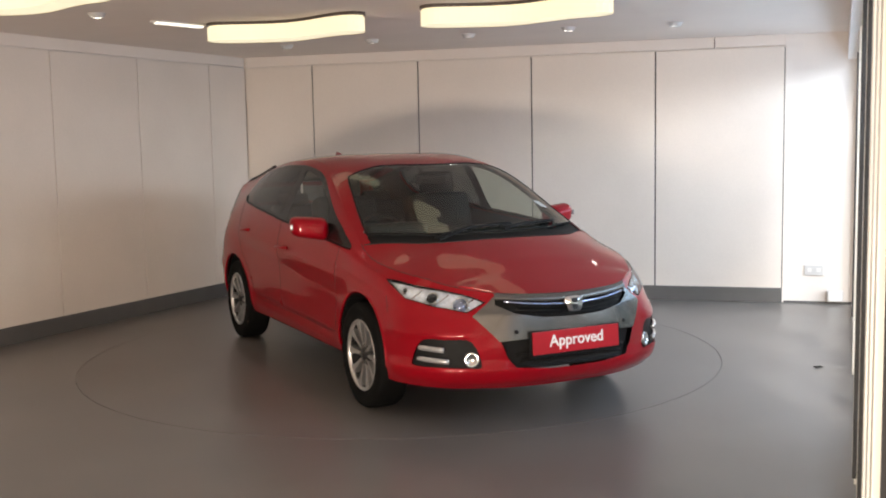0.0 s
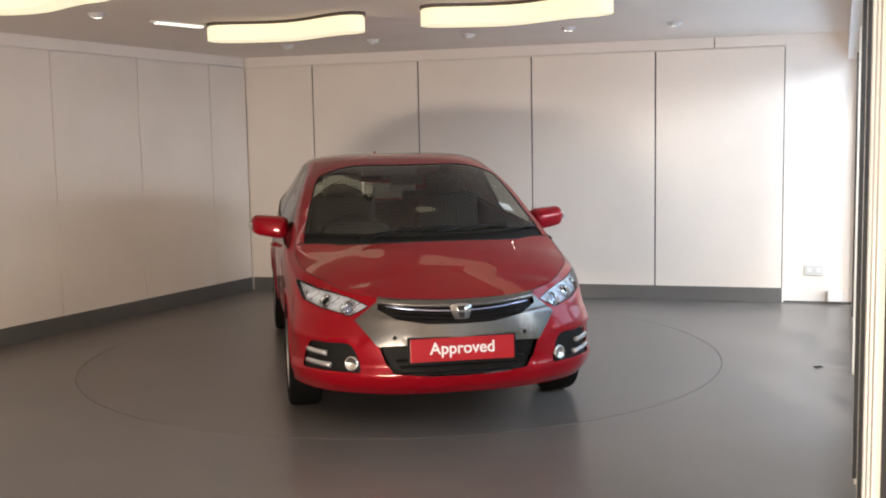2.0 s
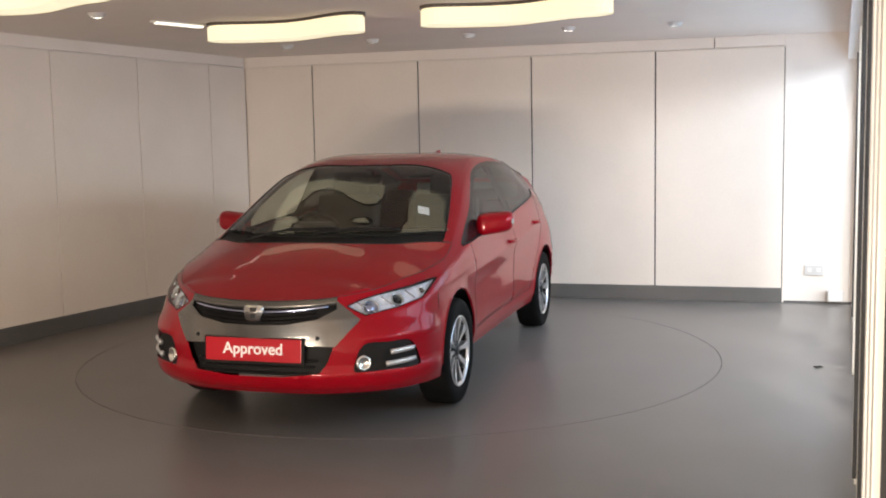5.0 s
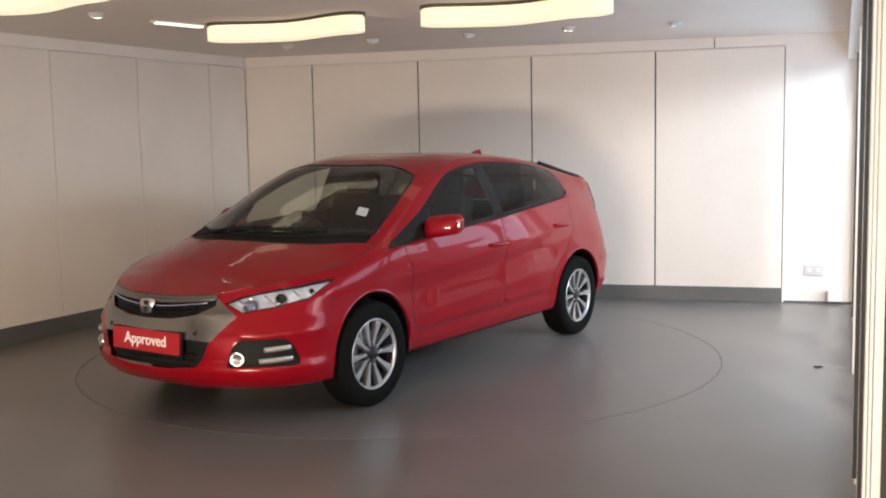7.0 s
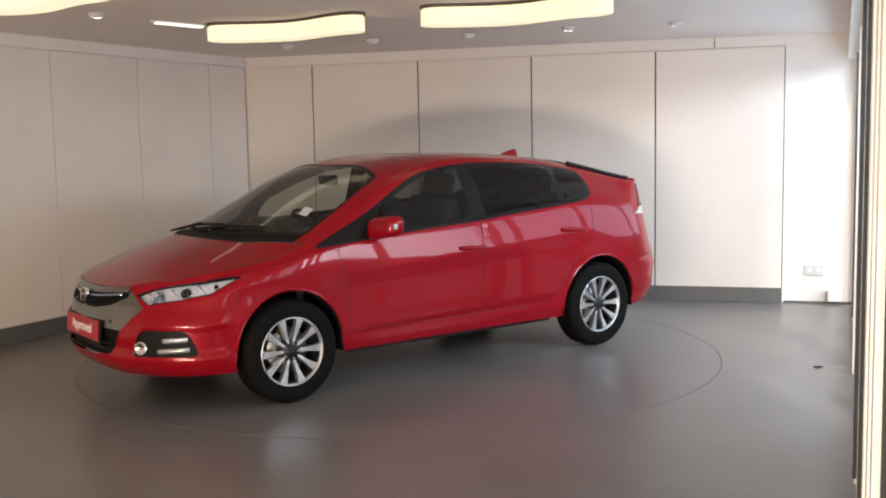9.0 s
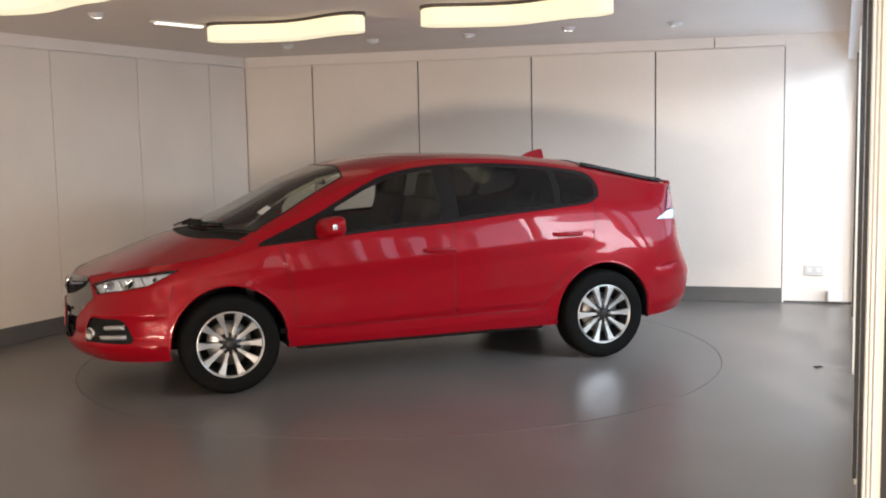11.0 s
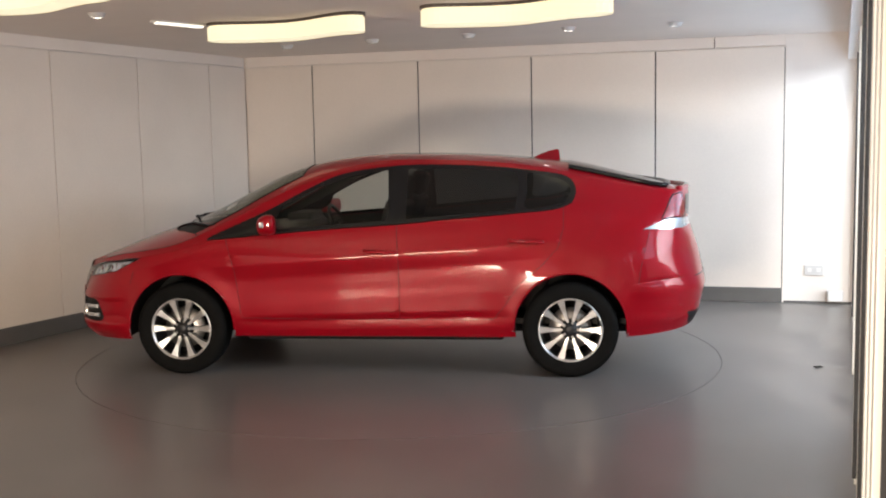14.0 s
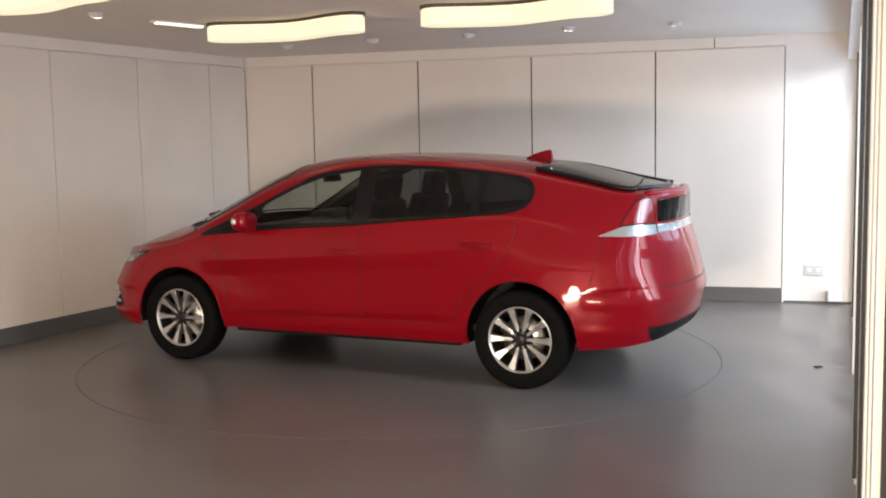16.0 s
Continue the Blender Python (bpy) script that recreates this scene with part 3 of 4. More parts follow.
FOG = [(2.09, .50, .352), (2.065, .545, .480), (1.98, .65, .488), (1.895, .735, .486), (1.85, .765, .42), (1.843, .772, .348), (1.95, .69, .340), (2.06, .56, .340)]
GRILLE = [(.0, .708), (.2, .707), (.405, .696), (.412, .662), (.33, .618), (.17, .592), (.0, .588)]
SILVER_LINE = [(.0, .722), (.25, .717), (.41, .700), (.45, .665), (.525, .607), (.42, .480), (.33, .487), (.15, .497), (.0, .497)]
INTAKE = [(.0, .52), (.30, .52), (.38, .50), (.415, .482), (.385, .40), (.345, .345), (.15, .328), (.0, .326)]
TAIL_RED = [(-1.85, .684, .992), (-1.89, .635, 1.07), (-1.925, .59, 1.14), (-1.985, .505, 1.150), (-2.012, .495, 1.05), (-2.015, .503, .997), (-1.95, .602, .997)]
TAIL_CLEAR = [(-1.735, .747, .934), (-1.86, .68, .985), (-1.95, .60, .992), (-2.017, .50, .992), (-2.03, .50, .938), (-1.97, .60, .930), (-1.88, .69, .928)]


def build_flank(car, s):
    """One side of the body (s = 1 or -1) with its openings, lamps and glass."""
    loops, polys = [], {}
    for x0, _ in WHEELS:
        loops.append((np.array(from_side([p for p in arch(x0, 0.357) if p[1] > 0.262])), False))
    def loop(key, wv):
        polys[key] = np.array(wv)
        loops.append((polys[key], True))
    loop("dlo", from_side(rounded(DLO, 5)))
    loop("front", from_side(dense(GLASS_FRONT)))
    loop("rear", from_side(dense(GLASS_REAR)))
    loop("small", from_side(rounded(GLASS_SMALL, 4)))
    loop("lamp", find(dense(HEADLAMP, 4), w0=0.5, w1=6))
    loop("fog", find(rounded(FOG, 4), w0=0.5, w1=5))
    loop("red", find(dense(TAIL_RED, 4), w0=11, w1=15.9))
    loop("clear", find(dense(TAIL_CLEAR, 4), w0=11, w1=15.9))
    front = {"grille": GRILLE, "silver": SILVER_LINE, "intake": INTAKE}
    for key, yz in front.items():
        wv = np.array(find([(2.15, y, z) for y, z in dense(yz, 4, False)], (0.02, 1, 1), 0, 3))
        ends = wv[[0, -1]]
        wv[[0, -1], 0] = 0.0
        polys[key] = np.concatenate([wv, [[-0.5, ends[1][1]], [-0.5, ends[0][1]]]])
        loops.append((wv, False))
    back_glass = np.array(find([(-2.1, y, z) for y, z in dense([(0, 1.004), (.46, 1.004), (.47, 1.04), (.46, 1.138), (0, 1.142)], 5, False)], (0.02, 1, 1), 13, 16))
    back_glass[[0, -1], 0] = 16.0
    polys["tail_glass"] = np.concatenate([back_glass, [[16.5, back_glass[-1][1]], [16.5, back_glass[0][1]]]])
    loops.append((back_glass, False))
    band = np.array(find([(-2.1, y, z) for y, z in dense([(0, .942), (.488, .942), (.488, .99), (0, .99)], 6, False)], (0.02, 1, 1), 13, 16))
    band[[0, -1], 0] = 16.0
    polys["band"] = np.concatenate([band, [[16.5, band[-1][1]], [16.5, band[0][1]]]])
    loops.append((band, False))
    loop("door_f", from_side(dense(DOOR_F + [(.4, .955)], 4)))
    loop("door_r", from_side(dense([(-.178, .985)] + DOOR_R + [(-.7, 1.05)], 4)))
    split = np.array(from_side(dense([(1.57, .79), (1.57, .74), (1.60, .68), (1.625, .60), (1.63, .45), (1.63, .26)], 4, False)))
    polys["bumper_f"] = np.concatenate([[(-0.5, 8.5), (split[0][0], 8.5)], split, [(split[-1][0], -0.5), (-0.5, -0.5)]])
    loops.append((split, False))
    split = np.array(from_side([(-1.60, .44), (-1.63, .52), (-1.665, .60)]) + find([(-2.15, y, .625) for y in np.linspace(.75, 0.0, 16)], (.05, 1, 1), 12.3, 16))
    split[-1, 0] = 16.0
    polys["bumper_r"] = np.concatenate([split, [(16.5, split[-1][1]), (16.5, -0.5), (split[0][0], -0.5)]])
    loops.append((split, False))
    border = [(w, 0.0) for w in np.arange(0, 16.01, 0.1)] + [(16.0, v) for v in np.arange(0.2, 8, 0.2)] + [(w, 8.0) for w in np.arange(16, -0.01, -0.1)] + [(0.0, v) for v in np.arange(7.8, 0.1, -0.2)]
    grid = [(w, v) for w in np.arange(0.1, 15.95, 0.09) for v in np.arange(0.1, 7.95, 0.1)]
    uv, tris = cut(grid + border, loops, 0.045)
    uv[:, 0], uv[:, 1] = np.clip(uv[:, 0], 0, 16), np.clip(uv[:, 1], 0, 8)
    p3 = skin(uv[:, 0], uv[:, 1])
    mid = uv[np.array(tris)].mean(1)
    m3 = p3[np.array(tris)].mean(1)
    hole = np.zeros(len(tris), bool)
    for x0, z0 in WHEELS:
        near = np.hypot(m3[:, 0] - x0, m3[:, 2] - z0) < 0.3575
        hole |= near | ((np.abs(m3[:, 0] - x0) < 0.352) & (m3[:, 2] < z0))
    hole &= m3[:, 1] > 0.45
    isin = {k: inside(p, mid) for k, p in polys.items()}
    frame_mask = isin["dlo"] & ~isin["front"] & ~isin["rear"] & ~isin["small"]
    special = hole | isin["dlo"] | isin["lamp"] | isin["fog"] | isin["red"] | isin["clear"] | isin["silver"] | isin["grille"] | isin["intake"] | isin["tail_glass"] | isin["band"]
    flip3 = np.array([1, s, 1])
    q3 = p3 * flip3
    # outward faces: the flank's own winding is tested on one triangle row
    a, b, c = (q3[np.array(tris)[:, k]] for k in range(3))
    n = np.cross(b - a, c - a)
    turned = (n[:, 1] * s * (np.abs(m3[:, 0]) < 1.5)).sum() < 0
    def take(name, mask, material, label="", off=0.0):
        pts = q3 if not off else skin(uv[:, 0], uv[:, 1], off) * flip3
        return pick(name, pts, tris, mask, material, car, label, turned)
    door_f = np.array(from_side(dense(DOOR_F, 4, False)))
    door_r = np.array(from_side(dense(DOOR_R, 4, False)))
    skinned = ~special
    take("front_door", skinned & isin["door_f"], PAINT, "glossy red front door")
    take("rear_door", skinned & isin["door_r"] & ~isin["door_f"], PAINT, "glossy red rear door")
    doors = isin["door_f"] | isin["door_r"]
    take("front_bumper", skinned & ~doors & isin["bumper_f"], PAINT, "glossy red front bumper")
    valance = isin["bumper_r"] & (m3[:, 2] < 0.402) & (m3[:, 0] < -2.02)
    take("rear_valance", skinned & valance, BLACK_PLASTIC, "black lower rear valance")
    take("rear_bumper", skinned & ~doors & isin["bumper_r"] & ~valance, PAINT, "glossy red rear bumper")
    take("side_body", skinned & ~doors & ~isin["bumper_f"] & ~isin["bumper_r"], PAINT, "glossy red wings, sill and rear quarter")
    take("window_surround", frame_mask, GLOSS_BLACK, "gloss black side window frame")
    take("front_side_glass", isin["front"], SIDE_GLASS, "clear front door window")
    take("rear_side_glass", isin["rear"], PRIVACY_GLASS, "dark tinted rear door window")
    take("quarter_glass", isin["small"], PRIVACY_GLASS, "small dark tinted quarter window")
    take("front_bumper_panel", isin["silver"] & ~isin["grille"], SILVER, "satin silver panel round the grille", 0.003)
    take("grille_recess", isin["grille"], BLACK_PLASTIC, "black grille opening", -0.02)
    take("lower_intake", isin["intake"] & ~isin["silver"], BLACK_PLASTIC, "black lower air intake", -0.03)
    take("fog_lamp_bezel", isin["fog"], BLACK_PLASTIC, "black fog lamp surround", -0.012)
    lamp = take("headlight", isin["lamp"], LENS, "clear headlight cover with chrome reflectors", 0.004)
    shell = pick("lamp_housing", skin(uv[:, 0], uv[:, 1], -0.026) * flip3, tris, isin["lamp"], REFLECTOR, lamp, "bright reflector housing", turned)
    for x, y, z, r in ((1.972, .562, .664, .044), (1.845, .665, .693, .034), (1.70, .752, .722, .015)):
        wv = np.array(find([(x, y, z)], w0=0.5, w1=6))
        c, top = skin(wv[:, 0], wv[:, 1], -0.022)[0] * flip3, skin(wv[:, 0], wv[:, 1], 0.0)[0] * flip3
        m = Matrix.Translation(c) @ Vector(top - c).to_track_quat("Z", "Y").to_matrix().to_4x4()
        bm = lathe(bmesh.new(), [(r * .30, -.006), (r * .80, -.002), (r * .86, .010), (r, .014), (r * 1.08, .010), (r * 1.08, -.012)], 24, m)
        part("reflector", bm, CHROME, lamp, "round chrome lamp ring", True)
        bm = bmesh.new()
        bmesh.ops.create_uvsphere(bm, u_segments=16, v_segments=10, radius=r * 0.58, matrix=m @ Matrix.Diagonal((1, 1, 0.6, 1)))
        part("projector", bm, BLUE_CHROME if r > .036 else GLOSS_BLACK, lamp, "bluish projector lens" if r > .036 else "dark projector lens", True)
    rim_wv = np.array(find(dense(HEADLAMP, 5), w0=0.5, w1=6))
    part("lamp_edge", tube(bmesh.new(), skin(rim_wv[:, 0], rim_wv[:, 1], 0.001) * flip3, 0.0028, 6, True), GLOSS_BLACK, lamp, "dark edge of the headlight", True)
    for a, b in (((2.0, .50, .694), (1.965, .60, .640)), ((1.905, .60, .714), (1.875, .665, .660)), ((1.78, .69, .735), (1.76, .735, .692))):
        wv = np.array(find(dense([a, b], 5, False), w0=0.5, w1=6))
        part("lamp_fin", tube(bmesh.new(), skin(wv[:, 0], wv[:, 1], -0.016) * flip3, 0.004, 6), CHROME, lamp, "bright rib inside the headlight", True)
    take("tail_light", isin["red"], RED_LENS, "red tail light lens", 0.004)
    edge_wv = np.array(find(dense(TAIL_RED, 5), w0=11, w1=15.9))
    part("tail_light_edge", tube(bmesh.new(), skin(edge_wv[:, 0], edge_wv[:, 1], 0.003) * flip3, 0.004, 6, True), GLOSS_BLACK, car, "dark edge of the tail light", True)
    take("tail_light_strip", isin["clear"], CLEAR_LENS, "clear strip below the tail light", 0.006)
    take("tail_strip", isin["band"] & ~isin["clear"], CLEAR_LENS, "bright bar across the tailgate", 0.005)
    take("tail_glass", isin["tail_glass"], PRIVACY_GLASS, "dark lower rear window", 0.002)
    # inner skin: door trim and body sides seen through the windows
    inner = ~hole & ~isin["dlo"] & (m3[:, 2] > 0.30) & (m3[:, 0] < 1.4) & (m3[:, 0] > -1.9) & ~isin["tail_glass"]
    pick("inner_trim", skin(uv[:, 0], uv[:, 1], -0.020) * flip3, tris, inner, DASH, car, "dark inner trim", not turned)
    # panel joints
    def line(name, wv, closed, r=0.0016, material=JOINT, lift=0.0):
        wv = np.array(wv)
        pts = skin(wv[:, 0], wv[:, 1], lift) * flip3
        return part(name, tube(bmesh.new(), pts, r, 6, closed), material, car)
    line("door_seam", door_f, False)
    line("door_seam", door_r[4:], False)
    bonnet = [(w, 7.93) for w in np.arange(0.0, 5.6, 0.2)]
    line("bonnet_seam", bonnet, False, 0.0022)
    line("bumper_seam", from_side([(1.56, .75), (1.60, .68), (1.622, .60)]), False)
    line("bumper_seam", find([(-1.70, .81, .60), (-1.72, .80, .72), (-1.74, .77, .80), (-1.78, .74, .95)], (1, .05, 1), 11, 14), False)
    for x0, _ in WHEELS:
        line("arch_lip", from_side([p for p in arch(x0, 0.359) if p[1] > 0.268]), False, 0.008, PAINT, -0.003)
    line("window_strip", from_side(rounded(DLO[:8], 4, False)), False, 0.006, BLACK_PLASTIC, 0.002)
    # door handles
    for x, z in ((-.075, .812), (-1.0, .872)):
        y = float(skin(*np.array(from_side([(x, z)])).T)[0][1])
        bar = [(x + .105 * math.cos(a), s * (y - .006 + .034 * math.sin(a) ** .6), z + .004 * math.cos(a)) for a in np.linspace(0.02, math.pi - .02, 15)]
        h = part("door_handle", tube(bmesh.new(), bar, .0115, 10), PAINT, car, "red door handle", True)
        cup = lathe(bmesh.new(), [(.001, .0), (.030, .001), (.040, .003), (.044, .0)], 24, pose(x + .012, s * (y + .001), z - .014, -90 * s, 0, 0) @ Matrix.Diagonal((1.25, .8, 1, 1)))
        part("handle_cup", cup, PAINT, h, "", True)
    # fog lamp and light strips
    w, v = np.array(find([(2.072, .545, .388)], w0=.5, w1=4)).T
    c = skin(w, v)[0]
    m = pose(c[0] - 0.008, s * c[1], c[2], 0, 84, s * 32)
    fog = part("fog_lamp", lathe(bmesh.new(), [(.002, .004), (.020, .006), (.026, .012), (.034, .016), (.040, .010), (.040, -.02)], 24, m), CHROME, car, "round bright fog lamp", True)
    for y0, y1, z in ((.665, .752, .436), (.645, .756, .376)):
        ys = np.linspace(y0, y1, 8)
        wv = np.array(find([(2.0, y, z + (y - y0) * 0.10) for y in ys], (.02, 1, 1), .5, 4.2))
        pts = skin(wv[:, 0], wv[:, 1], 0.004) * flip3
        part("light_strip", tube(bmesh.new(), pts, 0.015, 8), CLEAR_LENS, car, "bright bar beside the fog lamp", True)
    # door mirror
    bm = box(bmesh.new(), (0.125, 0.235, 0.135), Matrix(), 0.056, 6)
    for v in bm.verts:
        out, front = v.co.y * s / .1175, v.co.x / .0625
        v.co.z *= 1 - .16 * max(out, 0) - .10 * front
        v.co.z += .014 * out - .010 * max(front, 0)
        v.co.x -= .030 * max(out, 0) ** 2 * (1 + front) / 2
        v.co.y *= 1 - .05 * front
    bmesh.ops.transform(bm, matrix=pose(.655, s * .905, .995, 0, 0, s * 12), verts=bm.verts[:])
    mirror = part("door_mirror", bm, PAINT, car, "red door mirror", True)
    boxed("mirror_glass", (0.006, 0.150, 0.085), pose(.606, s * .905, 1.0, 0, 0, s * 12), CHROME, mirror, "mirror glass", 0.002)
    boxed("indicator", (0.070, 0.014, 0.034), pose(.636, s * 1.008, 1.004, 0, 0, s * 24), CLEAR_LENS, mirror, "pale indicator lens", 0.004, 2, True)
    boxed("mirror_foot", (0.09, 0.10, 0.035), pose(.655, s * .80, .950, s * 20, 0, 0), GLOSS_BLACK, mirror, "black mirror foot", 0.012, 3, True)
    # wheel housings
    for x0, z0 in WHEELS:
        bm = bmesh.new()
        ring = [(x0 + .362 * math.cos(a), z0 + .362 * math.sin(a)) for a in np.linspace(radians(-9), radians(189), 24)]
        vs = [[bm.verts.new((x, s * y, z)) for x, z in ring] for y in (.815, .45)]
        for k in range(23):
            bm.faces.new((vs[0][k], vs[0][k + 1], vs[1][k + 1], vs[1][k]))
        bm.faces.new(vs[1])
        part("wheel_housing", bm, BLACK_PLASTIC, car)


def build_deck(car):
    """Bonnet, windscreen, roof and hatch."""
    ws = np.arange(0, 16.01, 0.1)
    rim = skin(ws, np.full(len(ws), 8.0))[:, :2]
    outline = np.concatenate([rim, (rim * [1, -1])[1:-1][::-1]])
    def edge(x, inset):
        return float(np.interp(x, EDGE_X, EDGE_Y)) - inset
    half = [(1.405, 0), (1.385, .2), (1.33, .40), (1.22, .57), (1.10, edge(1.10, .05))]
    half += [(x, edge(x, .05)) for x in (1.0, .85, .7, .57)] + [(.49, edge(.49, .065)), (.475, .35), (.50, .15), (.505, 0)]
    half = [tuple(p) for p in dense(half, 4, False)]
    screen = np.array(half + [(x, -y) for x, y in half[1:-1]][::-1])
    hatch_half = [(-1.27, 0), (-1.265, .3), (-1.28, edge(-1.28, .08))] + [(x, edge(x, .06)) for x in (-1.4, -1.6, -1.8)] + [(-1.87, edge(-1.87, .07)), (-1.94, .35), (-1.96, 0)]
    hatch_half = [tuple(p) for p in dense(hatch_half, 4, False)]
    hatch = np.array(hatch_half + [(x, -y) for x, y in hatch_half[1:-1]][::-1])
    cowl_half = [(1.50, 0), (1.48, .25), (1.41, .47), (1.28, .63), (1.17, edge(1.17, .012))]
    cowl_half = [tuple(p) for p in rounded(cowl_half, 5, False)]
    cowl = np.array([(x, -y) for x, y in cowl_half[1:]][::-1] + cowl_half)
    cowl_area = np.concatenate([cowl, [(0.9, .9), (0.9, -.9)]])
    grid = [(x, y) for x in np.arange(-2.06, 2.12, 0.04) for y in np.arange(-.76, .77, 0.04)]
    grid = [p for p, m in zip(grid, inside(outline, np.array(grid))) if m]
    uv, tris = cut(grid, [(outline, True), (screen, True), (hatch, True), (cowl, False)], 0.014)
    p3 = np.column_stack([uv, deck_z(uv[:, 0], uv[:, 1])])
    mid = uv[np.array(tris)].mean(1)
    ok = inside(outline, mid)
    glass, back, rearward = inside(screen, mid) & ok, inside(hatch, mid) & ok, inside(cowl_area, mid) & ok
    bonnet = ok & ~rearward & (mid[:, 0] > 1.0)
    cowl_m = rearward & ~glass & (np.abs(mid[:, 1]) < 0.72) & (mid[:, 0] > 1.06)
    roof = ok & ~glass & ~back & ~bonnet & ~cowl_m
    pick("bonnet", p3, tris, bonnet, PAINT, car, "glossy red bonnet")
    pick("roof", p3, tris, roof, PAINT, car, "red roof, pillars and tail")
    pick("cowl", p3 + [0, 0, -0.012], tris, cowl_m, BLACK_PLASTIC, car, "black plastic cowl below the windscreen")
    pick("windscreen", p3 + [0, 0, 0.002], tris, glass, SCREEN_GLASS, car, "clear laminated windscreen reflecting the lamps")
    pick("rear_glass", p3 + [0, 0, 0.006], tris, back, PRIVACY_GLASS, car, "dark sloping rear hatch window")
    pick("headlining", p3 + [0, 0, -0.010], tris, roof & (mid[:, 0] < 1.05) & (mid[:, 0] > -1.3), HEADLINE, car, "pale roof lining")
    def line(name, xy, r, material, lift=0.0, closed=False, label=""):
        xy = np.array(xy)
        pts = np.column_stack([xy, deck_z(xy[:, 0], xy[:, 1]) + lift])
        return part(name, tube(bmesh.new(), pts, r, 8, closed), material, car, label, True)
    line("screen_seal", screen, 0.006, BLACK_PLASTIC, 0.0, True, "black windscreen seal")
    for s in (1, -1):
        line("hatch_rail", [(x, s * edge(x, .052)) for x in np.linspace(-1.27, -1.90, 16)], 0.015, GLOSS_BLACK, 0.014, False, "black edge of the hatch glass")
    line("hatch_seal", [(-1.955 + .36 * y * y, y) for y in np.linspace(-.49, .49, 12)], 0.015, GLOSS_BLACK, 0.006, False, "black lower edge of the hatch glass")
    line("bonnet_rear_edge", cowl, 0.004, JOINT)
    # spoiler lip across the tail
    line("spoiler", [(-2.072 + 0.38 * y * y, y) for y in np.linspace(-.52, .52, 20)], 0.020, PAINT, 0.004, False, "red spoiler lip")
    # aerial fin
    bm = bmesh.new()
    prof = [(-1.02, 0), (-1.08, .035), (-1.14, .062), (-1.19, .078), (-1.205, .074), (-1.215, 0)]
    vs = []
    for f, wide in ((1, 0.020), (-1, 0.020)):
        vs.append([bm.verts.new((x, f * wide * (1 - z / 0.085) + f * 0.003, float(deck_z(x, 0)) - 0.004 + z)) for x, z in prof])
    bm.faces.new(vs[0])
    bm.faces.new(vs[1][::-1])
    for k in range(len(prof)):
        j = (k + 1) % len(prof)
        bm.faces.new((vs[0][k], vs[0][j], vs[1][j], vs[1][k]))
    bmesh.ops.recalc_face_normals(bm, faces=bm.faces[:])
    part("aerial_fin", bm, PAINT, car, "red shark-fin aerial")
    # wipers
    for pts in ([(1.40, .02), (1.36, .25), (1.27, .48)], [(1.42, -.42), (1.385, -.15), (1.36, .12)]):
        xy = rounded([(x - 0.02, y) for x, y in pts], 6, False)
        w = line("wiper", xy, 0.009, BLACK_PLASTIC, 0.016, False, "black wiper blade")
        ends = xy[[0, len(xy) // 2]] + [[0.06, 0], [0.004, 0]]
        p = np.column_stack([ends, deck_z(ends[:, 0], ends[:, 1]) + 0.028])
        part("wiper_arm", tube(bmesh.new(), p, 0.007, 6), BLACK_PLASTIC, w)
    # sticker inside the windscreen
    c = np.array([(1.035, .525), (1.018, .590), (.950, .565), (.967, .500)])
    raw("screen_sticker", [(x, y, float(deck_z(x, y)) + 0.004) for x, y in c], [(0, 1, 2, 3)], STICKER, car, "small pale paper sticker")


